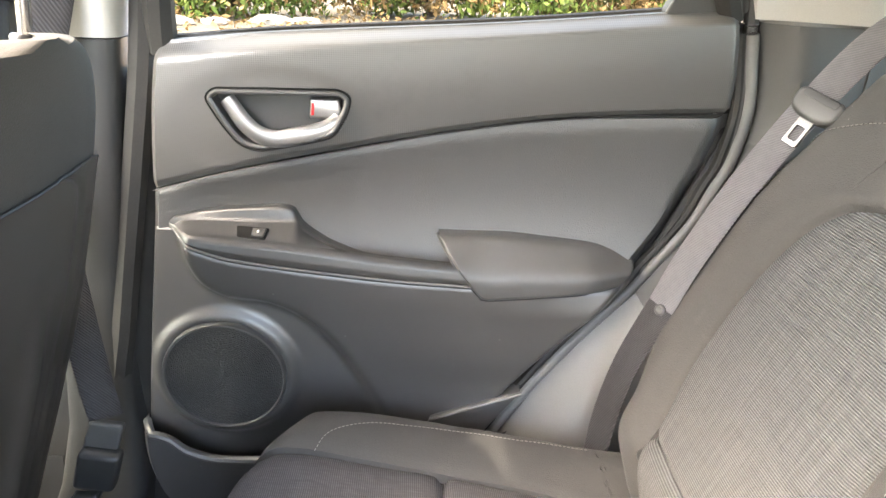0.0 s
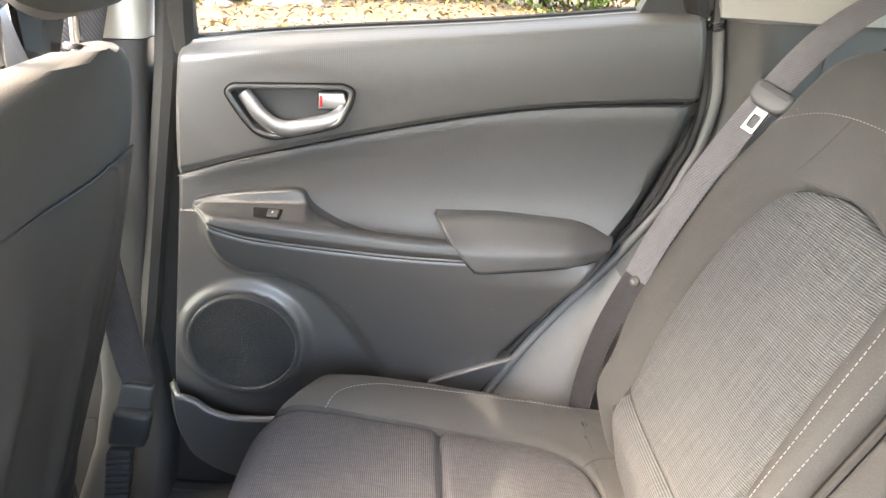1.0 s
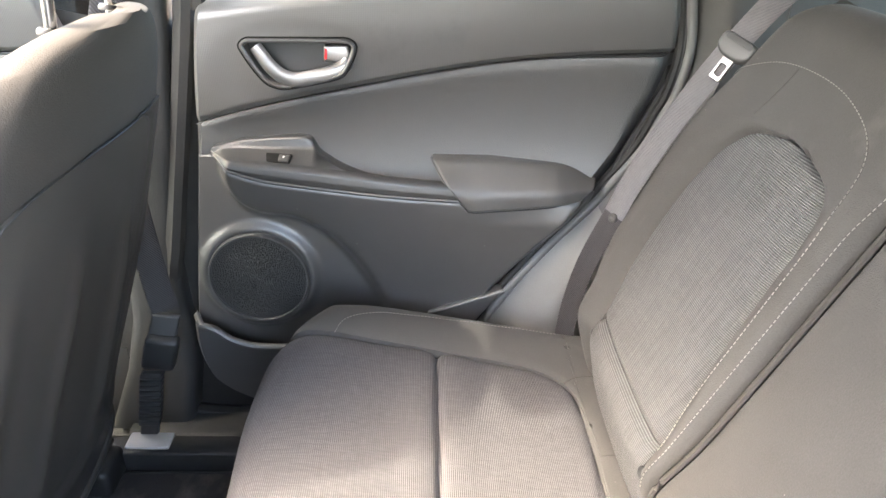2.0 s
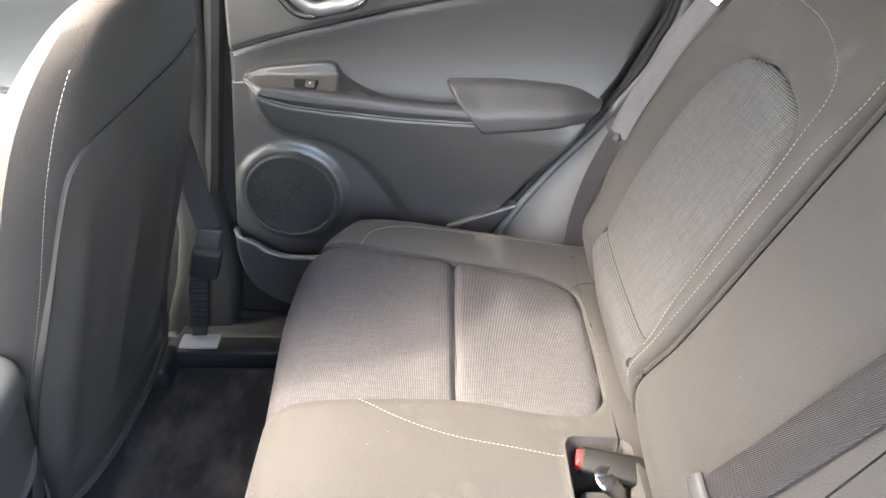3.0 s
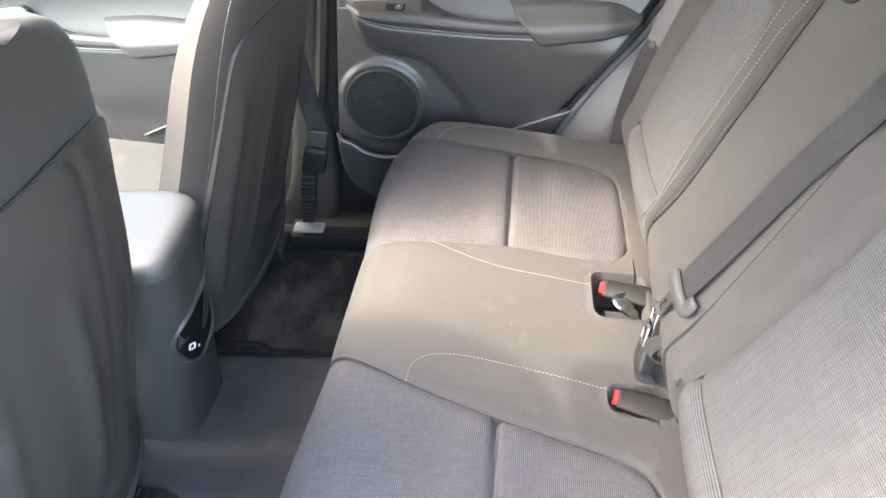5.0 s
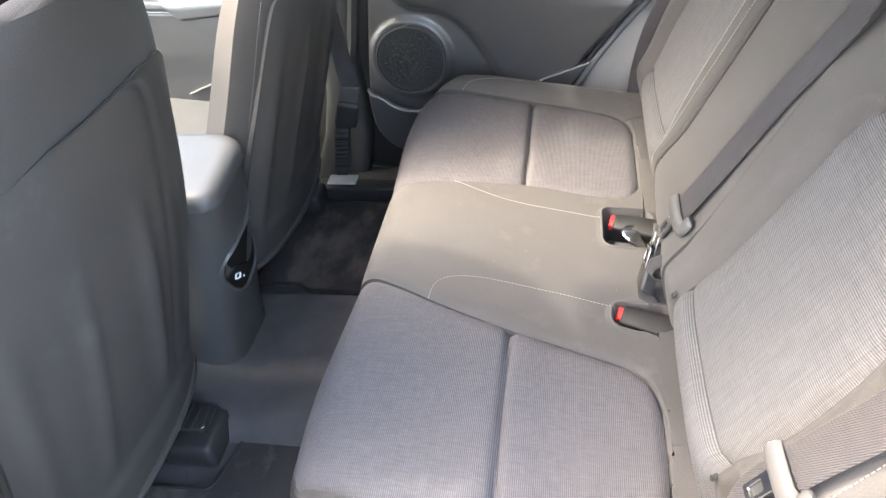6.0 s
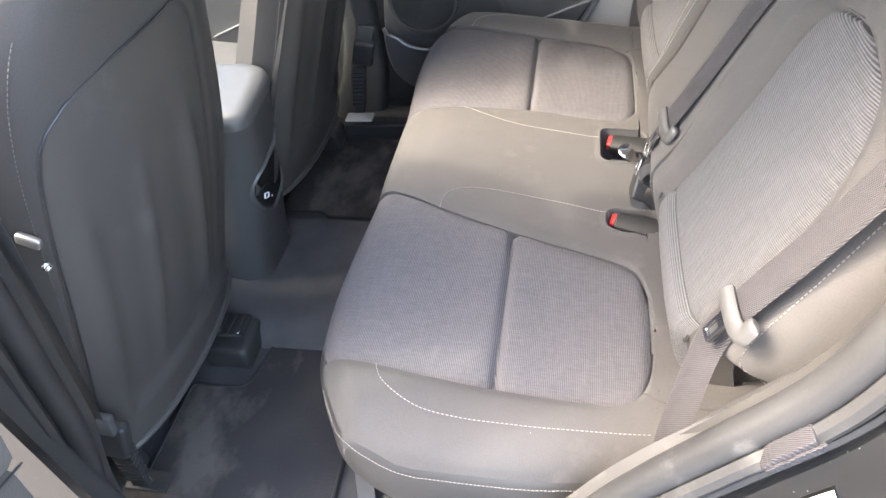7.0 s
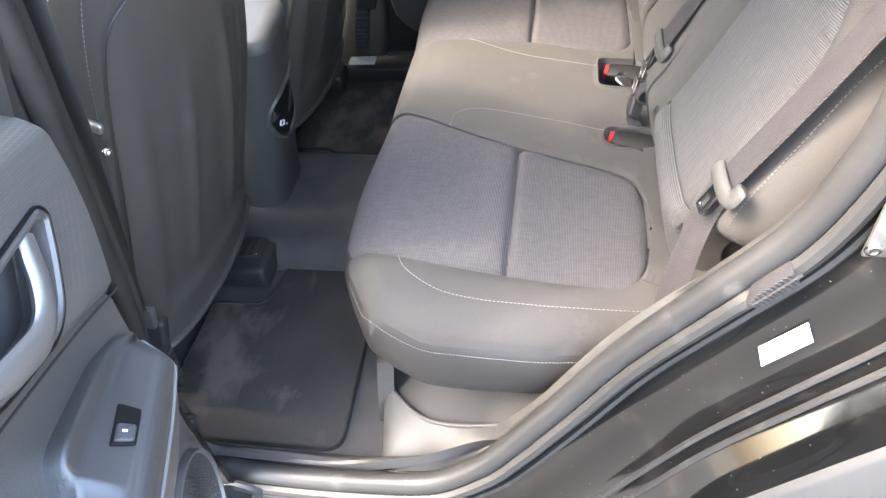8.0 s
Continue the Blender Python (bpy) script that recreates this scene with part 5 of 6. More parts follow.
cb = bench
part("back_panel", *sheet(lambda u, v: on_back(-0.10 + 0.675 * u, -0.135 + 0.295 * v, centre_h(-0.10 + 0.675 * u, -0.135 + 0.295 * v)), 60, 40, BK), KNIT, cb, "plain knit backrest panel")
part("backrest_gap", *tube([on_back(a, 0.1605, centre_h(a, 0.155) + 0.004) for a in np.linspace(-0.06, 0.56, 50)], 0.0034, 6), PIT, cb, "dark gap between the backrest halves")
part("edge_piping", *tube([on_back(a, 0.1525, centre_h(a, 0.150) + 0.0035) for a in np.linspace(-0.04, 0.56, 50)], 0.0038, 6), KNIT_DARK, cb, "piped edge of the backrest panel")
# release knob at the shoulder of the backrest
part("release_bezel", *loft([[on_back(0.475 + math.sin(t) * 0.022 * r, 0.085 + math.cos(t) * 0.030 * r, centre_h(0.47, 0.085) + h) for t in [2 * math.pi * k / 24 for k in range(24)]] for r, h in ((1.1, -0.004), (1.1, 0.004), (1.0, 0.007), (0.8, 0.006), (0.72, -0.004))]), DARK, cb, "black belt guide")


# ---- belts ----
def tongue_head(parent, c, along, normal, width=0.066, plate_len=0.045, metal=True, mat=None, hook=True):
    """Plastic head with its steel tongue; along points to the tongue's tip."""
    z = Vector(normal).normalized()
    x = Vector(along)
    x = (x - z * x.dot(z)).normalized()
    y = z.cross(x)
    to3d = lambda a, b, h: Vector(c) + x * a + y * b + z * h
    w = width / 2
    if hook:
        # a bar across the webbing whose lower end curls round the webbing's edge
        bar = smooth_curve([(0.001, -w + 0.006, 0.002), (0.002, -w * 0.4, 0.003), (0.003, w * 0.4, 0.003), (0.002, w - 0.008, 0.002), (-0.005, w + 0.002, 0.001), (-0.024, w + 0.001, 0.0)], 6)
        rad = [0.009] + [0.012] * (len(bar) - 3) + [0.011, 0.007]
        part("belt_tongue", *tube([to3d(*p) for p in bar], rad, 12, flat=0.5, up=tuple(z)), mat or TONGUE, parent, "grey plastic belt tongue")
    else:
        outer = rounded([(-0.014, -w), (0.010, -w), (0.019, -w * 0.45), (0.019, w * 0.45), (0.010, w), (-0.014, w)], [0.010, 0.010, 0.008, 0.008, 0.010, 0.010], 6)
        part("belt_tongue", *plate(outer, to3d, -0.007, 0.009, 0.006, 4), mat or TONGUE, parent, "grey plastic belt tongue")
        part("tongue_slot", *plate(rounded([(-0.0125, -w + 0.008), (-0.004, -w + 0.008), (-0.004, w - 0.008), (-0.0125, w - 0.008)], 0.003, 4), to3d, 0.006, 0.0096, 0.0004), DARK, parent, "dark webbing slot")
    if metal:
        pw = 0.010
        outer = ccw(rounded([(0.014, -pw), (0.018 + plate_len, -pw), (0.018 + plate_len, pw), (0.014, pw)], 0.003, 4))
        inner = ccw(rounded([(0.028, -pw + 0.005), (0.011 + plate_len, -pw + 0.005), (0.011 + plate_len, pw - 0.005), (0.028, pw - 0.005)], 0.002, 4))
        part("tongue_plate", *frame_plate(outer, inner, to3d, -0.002, 0.0025, 0.0008), CHROME, parent, "steel tongue plate")
        part("tongue_coat", *plate(outer, to3d, -0.003, -0.0012, 0.0005), DARK, parent, "black coating behind the tongue plate")


def belt(name, label, pts, normals, width, mat, n=8):
    e = thing(name, label, "seat belt", pts[-1], "rear seat belts")
    part("webbing", *strap(pts, normals, width, n=n), mat, e)
    return e


N_R = (-0.75, -0.55, 0.35)
b = belt("seat_belt", "grey seat belt webbing with its tongue, hanging beside the far backrest, upper part coloured as lit",
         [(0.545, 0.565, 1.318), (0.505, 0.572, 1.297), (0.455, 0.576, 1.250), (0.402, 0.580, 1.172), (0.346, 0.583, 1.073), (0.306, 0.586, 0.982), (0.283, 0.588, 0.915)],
         [(-0.3, -0.5, 0.8), (-0.4, -0.5, 0.75), (-0.6, -0.6, 0.5), (-0.7, -0.6, 0.4), N_R, N_R, N_R], 0.040, WEB_LIT)
# same belt lower down; the darker tone stands in for shade there
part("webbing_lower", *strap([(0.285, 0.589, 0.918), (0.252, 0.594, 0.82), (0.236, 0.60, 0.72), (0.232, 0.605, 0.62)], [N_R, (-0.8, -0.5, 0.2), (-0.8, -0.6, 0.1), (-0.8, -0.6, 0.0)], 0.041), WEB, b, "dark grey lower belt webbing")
tongue_head(b, (0.415, 0.572, 1.187), (-0.40, 0.0, -0.72), (-0.7, -0.6, 0.4), 0.060, 0.034, hook=False)
part("belt_button", *dome((0.281, 0.583, 0.912), (-0.75, -0.6, 0.3), 0.008, 0.5), TONGUE, b, "plastic belt stop button")
part("belt_guide", *box((0.545, 0.50, 1.292), (0.05, 0.075, 0.014), 0.004, pose(0, 0, 0, 0, 20, 0)), TRIM, b, "grey belt guide on the seat shoulder")

N_L = (-0.91, -0.13, 0.39)
lb_pts = [on_back(a, -y, h) for a, y, h in ((0.66, 0.600, 0.055), (0.50, 0.594, 0.050), (0.37, 0.585, 0.046), (0.28, 0.577, 0.045), (0.23, 0.571, 0.045), (0.183, 0.566, 0.045))]
b = belt("seat_belt", "dusty grey seat belt with tongue resting on the backrest", lb_pts, [N_L] * 6, 0.042, WEB)
lt = lb_pts[-1]
part("webbing_lower", *strap([lt + Vector((0.002, 0, 0.002)), (0.262, -0.556, 0.862), (0.240, -0.590, 0.795), (0.226, -0.615, 0.735), (0.222, -0.628, 0.66)], [N_L, (-0.8, -0.55, 0.2), (-0.75, -0.65, 0.1), (-0.7, -0.7, 0), (-0.7, -0.7, 0)], 0.040), WEB, b, "dark grey lower belt webbing")
tongue_head(b, on_back(0.172, -0.565, 0.047), (-0.39, 0.05, -0.92), N_L, 0.066, 0.036)

N_C = (-0.91, -0.1, 0.40)
cb_pts = [on_back(a, -y, max(centre_h(a, -min(y, 0.11)), back_h(a, max(y, 0.17), "plain", 0.138)) + 0.006 + e_) for a, y, e_ in ((0.62, 0.168, 0.05), (0.53, 0.150, 0.02), (0.42, 0.125, 0.002), (0.31, 0.101, 0.0), (0.19, 0.086, 0.0), (0.08, 0.074, 0.004))]
b = belt("seat_belt", "grey middle seat belt running down to its buckle", cb_pts, [N_C] * 6, 0.050, WEB)
ct = cb_pts[-1]
tongue_head(b, ct + Vector((-0.004, 0, -0.004)), ct - cb_pts[-2], N_C, 0.074, 0.036, True, TONGUE)
# small latch of the middle belt and its tail
to_latch = lambda a, bb, h: Vector((0.222, -0.078, 0.742)) + Vector((-0.25, -0.5, -0.8)).normalized() * a + Vector((-0.1, 0.9, -0.15)).normalized() * bb + Vector((-0.8, -0.1, 0.5)).normalized() * h
part("latch_body", *plate(rounded([(-0.004, -0.017), (0.050, -0.019), (0.060, 0), (0.050, 0.019), (-0.004, 0.017)], 0.005, 4), to_latch, -0.010, 0.013, 0.005), DARK, b, "black belt latch")
part("latch_window", *frame_plate(ccw(rounded([(-0.014, -0.012), (0.018, -0.012), (0.018, 0.012), (-0.014, 0.012)], 0.003, 3)), ccw(rounded([(-0.006, -0.006), (0.010, -0.006), (0.010, 0.006), (-0.006, 0.006)], 0.002, 3)), to_latch, 0.011, 0.0155, 0.001), CHROME, b, "steel latch frame")
part("latch_plate", *frame_plate(ccw(rounded([(-0.046, -0.015), (-0.012, -0.013), (-0.012, 0.013), (-0.046, 0.015)], 0.003, 3)), ccw(rounded([(-0.038, -0.008), (-0.020, -0.007), (-0.020, 0.007), (-0.038, 0.008)], 0.002, 3)), to_latch, 0.006, 0.009, 0.001), CHROME, b, "steel tongue plate")
part("latch_collar", *plate(rounded([(-0.026, -0.013), (0.0, -0.013), (0.0, 0.013), (-0.026, 0.013)], 0.003, 3), to_latch, -0.006, 0.008, 0.003), SHELL, b, "dark latch collar")
part("webbing_curl", *strap([(0.238, -0.112, 0.768), (0.220, -0.114, 0.764), (0.211, -0.116, 0.752), (0.216, -0.118, 0.740), (0.230, -0.120, 0.734)], [(-0.3, -0.3, 0.9), (-0.7, -0.3, 0.6), (-0.9, -0.3, 0.0), (-0.6, -0.3, -0.6), (-0.2, -0.3, -0.9)], 0.022, 0.0016), WEB, b, "curled end of the webbing")
part("latch_strap", *strap([(0.212, -0.098, 0.712), (0.210, -0.108, 0.692), (0.222, -0.118, 0.675), (0.245, -0.12, 0.652)], [(-0.7, -0.5, 0.4), (-0.6, -0.4, 0.6), (-0.5, -0.3, 0.7), (-0.5, -0.3, 0.7)], 0.028, 0.003), DARK, b, "black latch strap")


def buckle(c, along, tilt, label):
    e = thing("belt_buckle", label, "belt buckle", c, "rear belt buckles")
    x = Vector(along).normalized()
    z = (Vector((-0.25, tilt, 1)) - x * Vector((-0.25, tilt, 1)).dot(x)).normalized()
    y = z.cross(x)
    to3d = lambda a, b_, h: Vector(c) + x * a + y * b_ + z * h
    part("housing", *plate(rounded([(-0.01, -0.017), (0.07, -0.020), (0.10, -0.014), (0.10, 0.014), (0.07, 0.020), (-0.01, 0.017)], 0.006, 4), to3d, -0.012, 0.010, 0.006), BUCKLE, e, "black plastic buckle housing")
    part("release_button", *plate(rounded([(-0.016, -0.012), (0.004, -0.013), (0.004, 0.013), (-0.016, 0.012)], 0.003, 4), to3d, -0.009, 0.0085, 0.003), RED, e, "red release button")
    return e


buckle((0.178, 0.098, 0.668), (0.75, -0.22, 0.02), -0.3, "black seat belt buckle with a red button in its seat pocket")
buckle((0.182, -0.142, 0.668), (0.80, -0.28, 0.03), -0.3, "black seat belt buckle with a red button lying in the seat")
bs = thing("spare_buckle", "folded grey metal and plastic latch in the seat pocket", "belt buckle", (0.2, 0.05, 0.63), "rear belt buckles")
part("housing", *box((0.190, 0.035, 0.640), (0.050, 0.052, 0.03), 0.006, pose(0, 0, 0, 10, 12, 8)), TONGUE, bs)
part("folded_webbing", *strap([(0.205, 0.075, 0.668), (0.195, 0.07, 0.676), (0.200, 0.058, 0.674), (0.215, 0.055, 0.662), (0.225, 0.06, 0.65)], [(-0.3, -0.6, 0.7), (-0.1, -0.2, 1), (0.3, -0.7, 0.6), (0.5, -0.5, 0.6), (0.6, -0.4, 0.5)], 0.026, 0.0015), CHROME, bs, "steel latch plate")


# ---- front seats ----
def seat_width(z):
    return interp(z, smooth_w)


smooth_w = smoothed([(0.44, 0.235), (0.50, 0.243), (0.6, 0.243), (0.8, 0.248), (1.0, 0.246), (1.12, 0.233), (1.2, 0.205), (1.25, 0.16), (1.275, 0.10), (1.283, 0.03)])
smooth_t = smoothed([(0.48, 0.10), (0.53, 0.15), (0.7, 0.16), (1.0, 0.145), (1.15, 0.12), (1.24, 0.075), (1.27, 0.045), (1.283, 0.015)])


def seat_line(z):
    return -0.32 * (1.11 - z) + 0.012 * bump_at(z - 0.95, 0.25)


def seat_rear_x(w, z, x0):
    """Rear face of a front seat's back; w from -1 to 1 across."""
    xr = x0 + seat_line(z)
    T = interp(z, smooth_t)
    return xr - T * 0.5 + T * 0.5 * max(0.0, 1 - abs(w) ** 3.2) ** (1 / 3.2) - 0.030 * w * w


GROOVE = Vector((-0.0005, 0, 0))


def front_seat(s, x0, label):
    yc = s * 0.36
    dx0 = x0 + 0.309
    e = thing("car_seat", label, "car seat", (-0.7 + dx0, yc, FLOOR), "front seats")
    rise = -0.028 if s > 0 else 0.025
    lift = lambda z: z + rise * step(0.8, 1.2, z)
    wide = lambda z: 0.022 * step(1.0, 0.7, z) if s > 0 else 0.0
    rings = []
    zs = list(np.linspace(0.60, 1.20, 30)) + list(np.linspace(1.215, 1.283, 10))
    for z in zs:
        W, T = seat_width(z) + wide(z), interp(z, smooth_t)
        rear, front = [], []
        for k in range(17):
            w = -1 + 2 * k / 16
            w = math.copysign(abs(w) ** 0.6, w)
            x = seat_rear_x(w, z, x0)
            mid = x0 + seat_line(z) - T * 0.5 - 0.030 * w * w
            rear.append(Vector((x, yc + w * W, lift(z))))
            front.append(Vector((2 * mid - x, yc + w * W, lift(z))))
        rings.append(rear + front[::-1][1:-1])
    part("backrest", *loft(rings), KNIT_DARK, e, "dark cloth seat back")
    # hard shell on the rear face
    P_W = smoothed([(0.50, 0.96), (0.56, 0.95), (0.7, 0.94), (0.9, 0.93), (1.0, 0.92), (1.08, 0.90), (1.115, 0.87), (1.135, 0.79), (1.148, 0.62), (1.156, 0.36)])

    def shell(u, v):
        z = 0.50 + 0.656 * u
        e_ = 2 * v - 1
        w = e_ * interp(z, P_W)
        # raised border, sunken field, soft vertical folds
        border = max(step(0.74, 0.88, abs(e_)) * step(1.12, 0.85, z), step(0.615, 0.575, z))
        fold = 0.010 * bump_at(e_ - 0.12 - 0.25 * (1.0 - z), 0.09) * step(0.60, 0.72, z) * step(1.08, 0.92, z)
        fold += 0.006 * bump_at(e_ + 0.42 + 0.10 * (1.0 - z), 0.06) * step(0.58, 0.7, z) * step(1.08, 0.92, z) - 0.003 * bump_at(e_ - 0.48, 0.05)
        rim = -0.010 * step(0.88, 1.0, abs(e_)) * step(1.12, 0.85, z)
        return (seat_rear_x(w * 0.985, z, x0) + 0.0035 + 0.009 * border + fold * (1 - border) + rim, yc + w * (seat_width(z) + wide(z)), lift(z))
    part("back_shell", *sheet(shell, 70, 60, (-0.02, 0, 0)), SHELL, e, "dark grey plastic shell of the seat back")
    part("shell_edge", *tube([Vector(shell(k / 40, 0)) + GROOVE for k in range(41)] + [Vector(shell(1, k / 12)) + GROOVE for k in range(13)] + [Vector(shell(1 - k / 40, 1)) + GROOVE for k in range(41)], 0.0016, 6), DARK, e, "dark groove round the seat back shell")
    part("lower_rim", *tube([Vector(shell(0.16 - k * 0.02, 0.5 + 0.5 * (-s))) for k in range(8)] + [Vector(shell(0.0, (k / 24 if s > 0 else 1 - k / 24))) for k in range(25)] + [Vector(shell(k * 0.02, 0.5 + 0.5 * s)) for k in range(1, 9)], 0.0085, 8), SHELL, e, "rounded lower rim of the seat back shell")
    # stitched seams along both sides
    st = []
    for q in (-1, 1):
        for dx, zz in ((-0.035, 0), ):
            path = [Vector((seat_rear_x(q * 0.955, z, x0) + 0.0015, yc + q * 0.957 * (seat_width(z) + wide(z)), lift(z))) for z in np.linspace(0.62, 1.22, 60)]
            st.append(stitches(path, up=(0.7, q, 0)))
    part("stitching", *join(*st), TRIM_DARK, e, kind="stuff")
    # side shield, cushion, base and rails
    rings = []
    for x, w, zt, zb in ((-0.62, 0.18, 0.60, 0.52), (-0.66, 0.235, 0.64, 0.46), (-0.80, 0.25, 0.655, 0.44), (-1.0, 0.255, 0.675, 0.44), (-1.10, 0.25, 0.68, 0.46), (-1.15, 0.235, 0.665, 0.5), (-1.17, 0.2, 0.63, 0.54)):
        r = rounded([(-w, zb), (w, zb), (w, zt + 0.015), (w * 0.6, zt), (-w * 0.6, zt), (-w, zt + 0.015)], 0.03, 4)
        rings.append([Vector((x + dx0, yc + a, b_)) for a, b_ in r])
    part("seat_cushion", *loft(rings), KNIT, e, "charcoal cloth front seat cushion")
    part("seat_frame", *box((-0.86 + dx0, yc, 0.45), (0.46, 0.36, 0.06), 0.015), DARK, e)
    for q in (-1, 1):
        part("recliner_cover", *plate([(-0.568 + 0.062 * math.cos(t), 0.565 + 0.092 * math.sin(t)) for t in [2 * math.pi * k / 24 for k in range(24)]], lambda a, b_, h: (a - 0.02 + dx0, yc + q * (0.19 + h), b_), -0.03, 0.035, 0.022, 5), KNIT_DARK, e, "dark recliner cover")
        part("seat_rail", *box((-0.90, yc + q * 0.19, 0.395), (0.42, 0.05, 0.05), 0.006), DARK, e, "black steel seat rail")
        if q < 0:
            continue
        cy, cx, wy = (yc + q * 0.12, -0.632, 0.105) if q * s < 0 else (yc + q * 0.19, -0.655, 0.085)
        rc = part("rail_cover", *box((cx, cy, 0.376), (0.112, wy, 0.066), 0.014), DARK, e, "black plastic rail end cover")
        part("rail_clip", *box((cx - 0.008, cy + 0.018, 0.4115), (0.088, 0.062, 0.010), 0.003), RUBBER_DARK, rc, "black ribbed clip plate")
        for k in range(4):
            part("rib", *box((cx - 0.036 + 0.019 * k, cy + 0.018, 0.418), (0.006, 0.056, 0.006), 0.0015), DARK, rc)
        for bx in (-0.036, 0.024):
            part("bolt", *dome((cx + bx, cy - 0.004, 0.416), (0, 0, 1), 0.006, 0.5, 10), CHROME, rc)
    # head restraint on two posts
    rings = []
    for z, w, t, up in ((1.333, 0.09, 0.03, 0.05), (1.340, 0.115, 0.05, 0.05), (1.375, 0.128, 0.06, 0.035), (1.43, 0.125, 0.058, 0.012), (1.465, 0.11, 0.05, 0.0), (1.48, 0.08, 0.03, 0.0)):
        ring = []
        for a in [2 * math.pi * k / 28 for k in range(28)]:
            ca, sa = math.copysign(abs(math.cos(a)) ** 0.6, math.cos(a)), math.copysign(abs(math.sin(a)) ** 0.6, math.sin(a))
            ring.append(Vector((x0 + 0.005 + t * ca, yc + w * sa, z + rise - 0.022 + up * (1 - ca))))
        rings.append(ring)
    part("head_restraint", *loft(rings), KNIT_DARK, e, "dark cloth head restraint")
    for q in (-1, 1):
        part("restraint_post", *tube([(x0 - 0.008, yc + q * 0.07, 1.22 + rise), (x0 + 0.002, yc + q * 0.07, 1.32 + rise)], 0.006, 10), CHROME, e, "chrome head restraint post")
        part("post_sleeve", *dome((x0 - 0.006, yc + q * 0.07, 1.272 + rise), (0, 0, 1), 0.010, 0.6), DARK, e)
    return e


front_seat(1, -0.385, "dark cloth front passenger seat seen from behind")
front_seat(-1, -0.42, "dark cloth front driver seat with a grey plastic back shell")


# front belts on the centre pillars
def front_belt(s, label):
    if s < 0:
        shear = Matrix.Translation((-0.02 - 0.15 * 1.06, 0, 0)) @ Matrix(((1, 0, 0.15, 0), (0, 1, 0, 0), (0, 0, 1, 0), (0, 0, 0, 1)))
    else:
        shear = Matrix.Translation((-0.2 * 0.53, 0, 0)) @ Matrix(((1, 0, 0.2, 0), (0, 1, 0, 0), (0, 0, 1, 0), (0, 0, 0, 1)))
    e = thing("front_seat_belt", label, "seat belt", (-0.53, s * 0.60, 0.40), "front seat belts")
    part("webbing", *strap([(-0.44 - (0.02 if s > 0 else 0), s * 0.655, 1.30), (-0.452 - (0.065 if s > 0 else 0), s * 0.655, 1.10), (-0.475 - (0.035 if s > 0 else 0), s * 0.645, 0.92), (-0.505 + (0.013 if s > 0 else 0), s * 0.63, 0.76), (-0.515 + (0.033 if s > 0 else 0), s * 0.625, 0.695)], [(0.25, -s, 0)] * 5, 0.047), WEB if s > 0 else DARK, e, m=shear if s < 0 else None)
    part("belt_sleeve", *box((-0.515, s * 0.622, 0.665), (0.05, 0.014, 0.05), 0.004, pose(0, 0, 0, 0, 8, 0)), TRIM_DARK, e, "dark belt sleeve", m=shear)
    part("buckle_cover", *box((-0.518, s * 0.615, 0.610), (0.062, 0.026, 0.075), 0.008, pose(0, 0, 0, s * 8, 8, 0)), DARK, e, "black anchor cover", m=shear)
    stalk = part("belt_stalk", *box((-0.528, s * 0.602, 0.50), (0.034, 0.014, 0.15), 0.003), DARK, e, "black ribbed anchor stalk", m=shear)
    for k in range(10):
        part("rib", *box((-0.528, s * 0.602, 0.455 + 0.0125 * k), (0.040, 0.020, 0.009), 0.002), DARK, stalk, m=shear)
    part("anchor_plate", *plate(rounded([(-0.566, -0.020), (-0.482, -0.020), (-0.482, 0.020), (-0.566, 0.020)], 0.004, 4), lambda a, b_, h: (a, s * (0.590 + b_ * s), 0.412 + h), 0.0, 0.006, 0.002), PILLAR if s > 0 else DARK, e, "anchor plate on the sill trim", m=shear)
    return e


front_belt(1, "black front seat belt with ribbed anchor at the far pillar")
front_belt(-1, "grey front seat belt anchored beside the open door")
lb = thing("belt_adjuster", "small grey belt button and clip on the pillar belt", "belt clip", (-0.52, -0.59, 1.0))
part("clip", *box((-0.505, -0.600, 1.03), (0.030, 0.010, 0.016), 0.004, pose(0, 0, 0, 0, 25, 0)), SILVER, lb)
part("button", *dome((-0.497, -0.607, 0.995), (0.8, -0.5, 0.2), 0.006, 0.5), CHROME, lb, "bright metal button")

# ---- centre console ----
con = thing("centre_console", "dark centre console with pale vinyl armrest lid and rear charging socket", "console", (-0.6, 0.01, 0.40))
YC = 0.004
rings = []
for k in range(13):
    t = k / 12 * math.pi / 2
    zt, ins = 0.836 + 0.034 * math.sin(t) ** 0.8, 0.030 * (1 - math.cos(t)) ** 1.3
    o = rounded([(-0.497 - ins, -0.108 + ins), (-0.517 - ins, 0.108 - ins), (-0.86 + ins, 0.108 - ins), (-0.86 + ins, -0.108 + ins)], [0.045, 0.06, 0.03, 0.03], 8)
    rings.append([Vector((a, YC + b_, zt)) for a, b_ in o])
part("armrest_lid", *loft(rings), LID, con, "pale grey padded armrest lid")


def con_ring(z):
    hw = interp(z, [(0.38, 0.105), (0.5, 0.10), (0.65, 0.092), (0.80, 0.098), (0.834, 0.101)])
    xr = interp(z, smoothed([(0.38, -0.590), (0.45, -0.586), (0.55, -0.566), (0.65, -0.546), (0.74, -0.528), (0.80, -0.518), (0.834, -0.512)]))
    r = rounded([(xr, -hw), (xr, hw), (-1.3, hw), (-1.3, -hw)], [0.07, 0.07, 0.02, 0.02], 9)
    return [Vector((a, YC + b_, z)) for a, b_ in r]


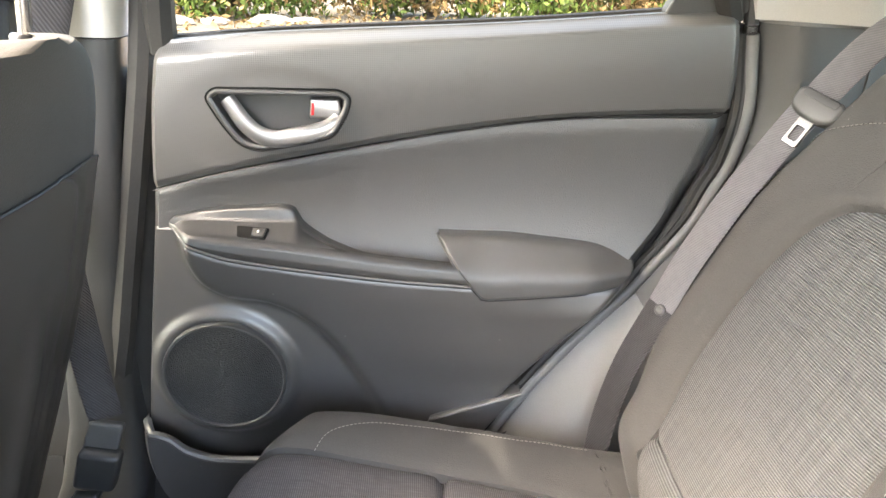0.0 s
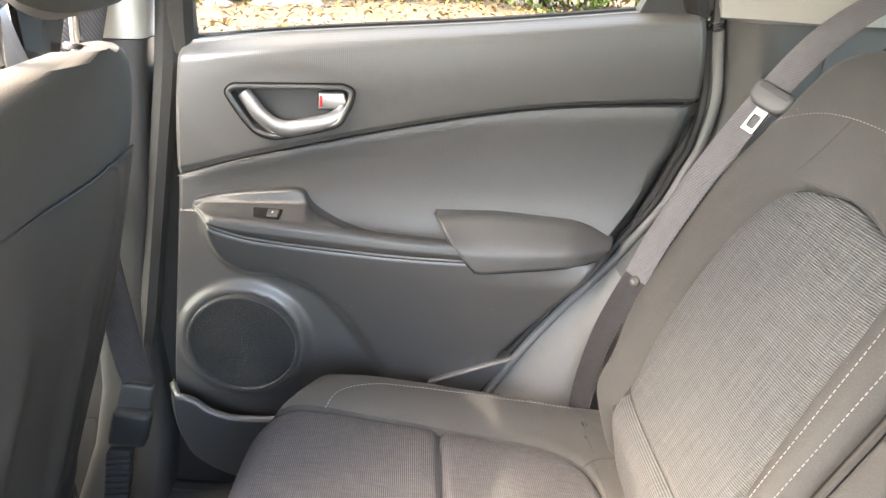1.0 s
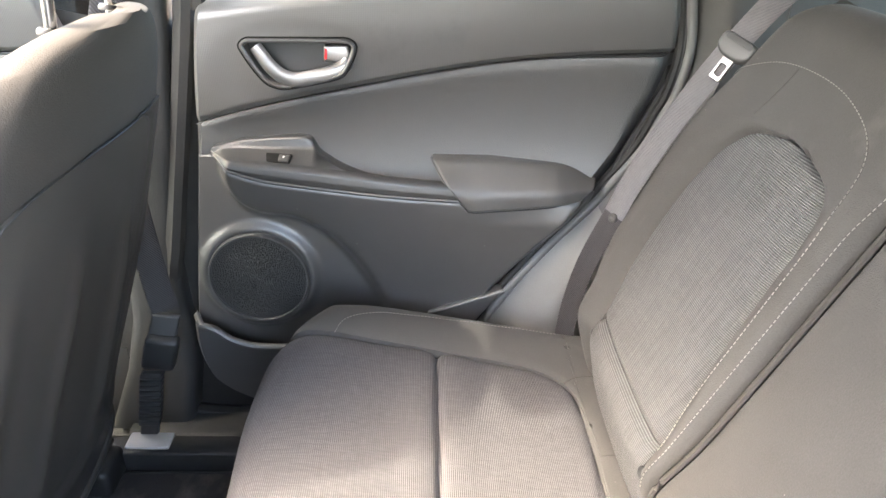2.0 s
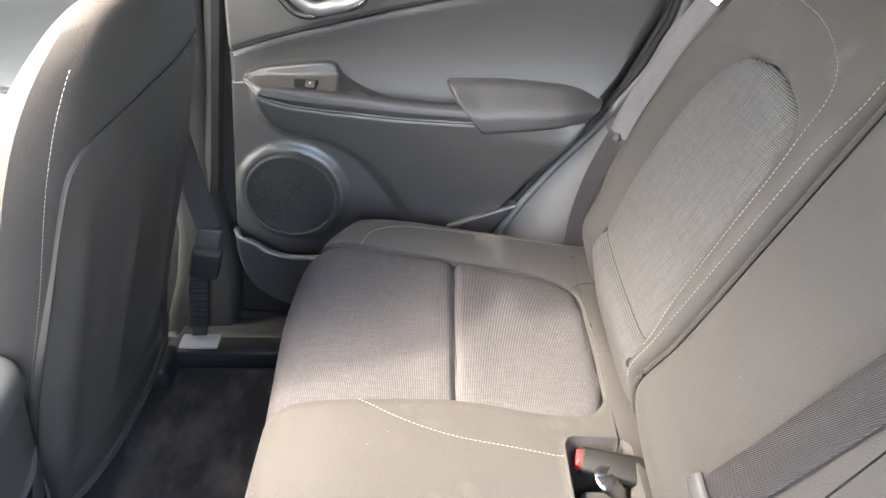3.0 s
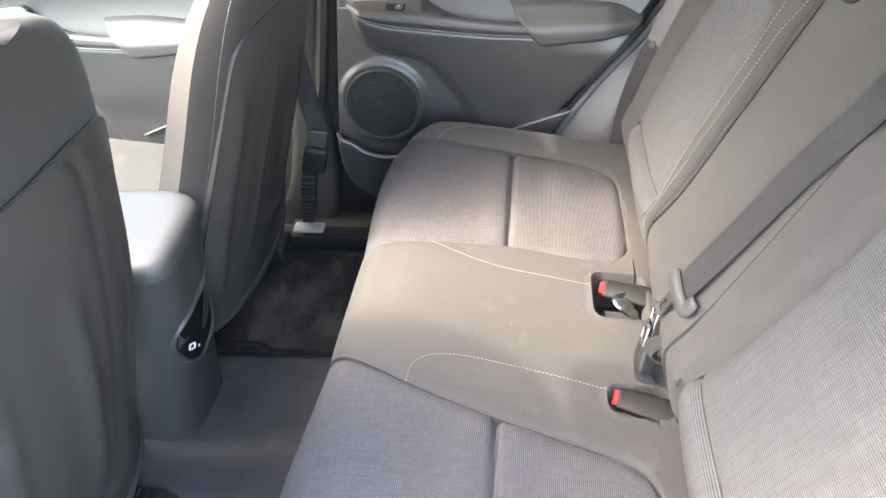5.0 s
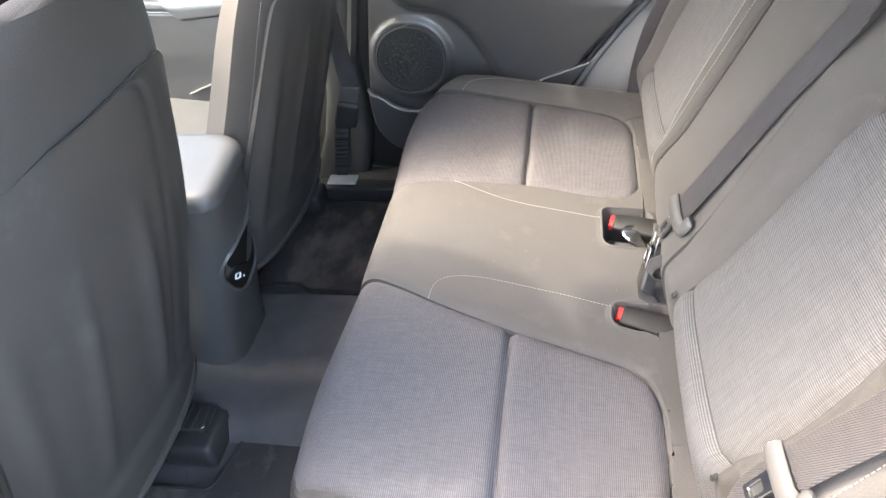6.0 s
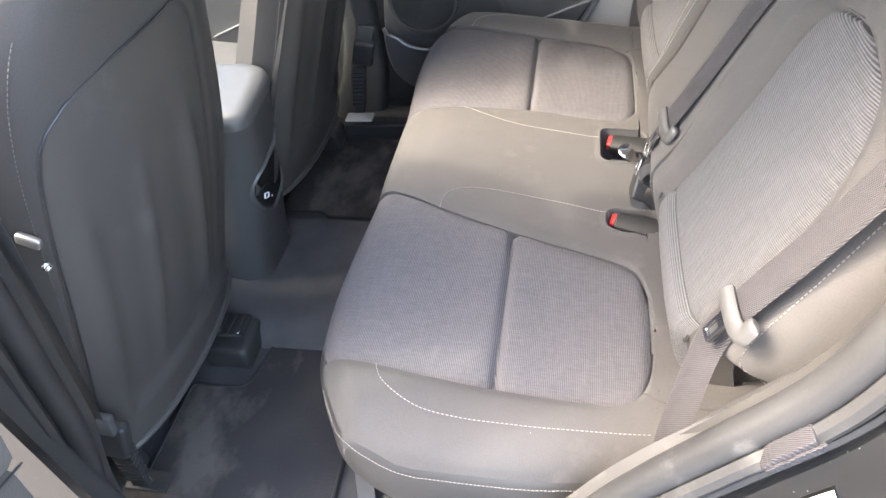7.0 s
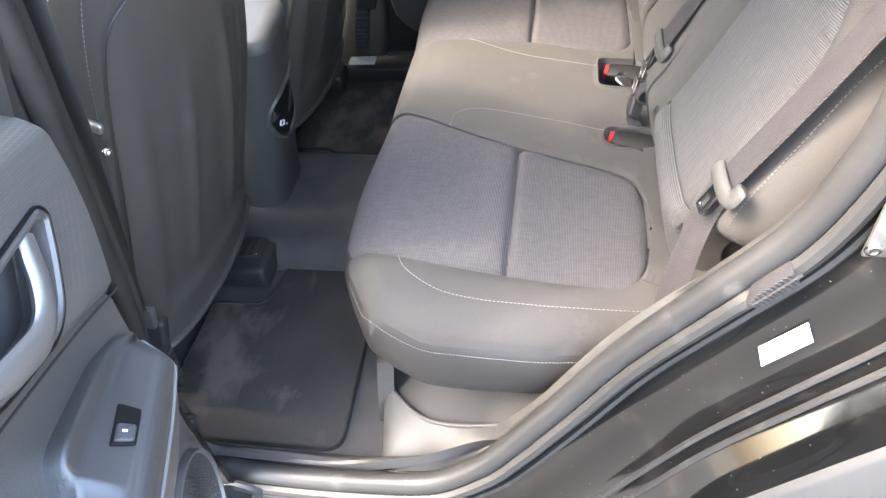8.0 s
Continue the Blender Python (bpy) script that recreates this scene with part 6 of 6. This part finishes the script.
part("console_body", *loft([con_ring(z) for z in np.linspace(0.38, 0.832, 18)]), CONSOLE, con, "dark grey plastic console body")
cdir = Vector((0.17, 0, 1)).normalized()
cn = Vector((1, 0, -0.17)).normalized()
cup = lambda a, b_, h: Vector((-0.548 - (0.07 - math.sqrt(max(0.0004, 0.0049 - max(0.0, abs(a) - 0.024) ** 2))), YC + a, 0.632)) + cdir * b_ + cn * h
slot = ccw(rounded([(-0.073, 0.022), (-0.066, 0.055), (-0.034, 0.075), (0.02, 0.083), (0.064, 0.108), (0.084, 0.098), (0.086, 0.03), (0.03, -0.032), (-0.026, -0.050), (-0.058, -0.022)], [0.014, 0.016, 0.02, 0.03, 0.012, 0.012, 0.04, 0.03, 0.025, 0.016], 5))
part("socket_rim", *frame_plate(offset(slot, -0.006), offset(slot, 0.002), cup, -0.012, 0.008, 0.004), CONSOLE, con)
# no hollow here: a flush plate, its black standing in for the recess's shade
part("socket_recess", *plate(offset(slot, 0.001), cup, -0.010, 0.0035, 0.001), PIT, con, "black recess with a charging socket")
part("socket_ledge", *plate(rounded([(-0.066, 0.018), (-0.055, -0.014), (-0.026, -0.042), (0.016, -0.028), (0.0, 0.0), (-0.045, 0.03)], 0.006, 4), cup, 0.002, 0.006, 0.002), PIT, con)
part("charging_port", *frame_plate(ccw(rounded([(-0.0545, 0.0), (-0.0425, -0.004), (-0.0395, 0.0085), (-0.0515, 0.0135)], 0.0025, 3)), ccw(rounded([(-0.0535, 0.0012), (-0.0433, -0.0022), (-0.0407, 0.0075), (-0.0507, 0.0117)], 0.002, 3)), cup, 0.006, 0.0092, 0.0004), WHITE, con, "white-ringed charging port")
part("port_mark", *plate([(-0.033, -0.011), (-0.030, -0.012), (-0.029, -0.008), (-0.032, -0.007)], cup, 0.007, 0.0088, 0.0003), WHITE, con)


# ---- floor mats ----
def floor_mat(s, label):
    far = 0.672 if s < 0 else 0.572
    notch = 0.335 if s < 0 else 0.225
    out = rounded([(-0.70, notch), (-0.575, notch), (-0.548, 0.205), (-0.33, 0.205), (-0.315, 0.40), (-0.305, far), (-0.66, far), (-0.70, far - 0.045)], [0.02, 0.02, 0.02, 0.03, 0.05, 0.04, 0.05, 0.05], 5)
    e = thing("floor_mat", label, "floor mat", (-0.47, s * 0.43, FLOOR), "floor mats")
    poly = ccw([(a, s * b_) for a, b_ in out])
    part("carpet", *plate(poly, lambda a, b_, h: (a, b_, FLOOR + h + 0.003 * noise.noise((a * 12, b_ * 12, 0))), 0.0, 0.012, 0.004), MAT_PILE, e)
    inner = offset(poly, 0.004)
    part("binding", *tube([(a, b_, FLOOR + 0.010) for a, b_ in inner], 0.0045, 6, True), RUBBER_DARK, e, "stitched dark edge binding")
    return e


floor_mat(-1, "worn dark floor mat with dusty scuffs")
floor_mat(1, "dark floor mat behind the passenger seat")
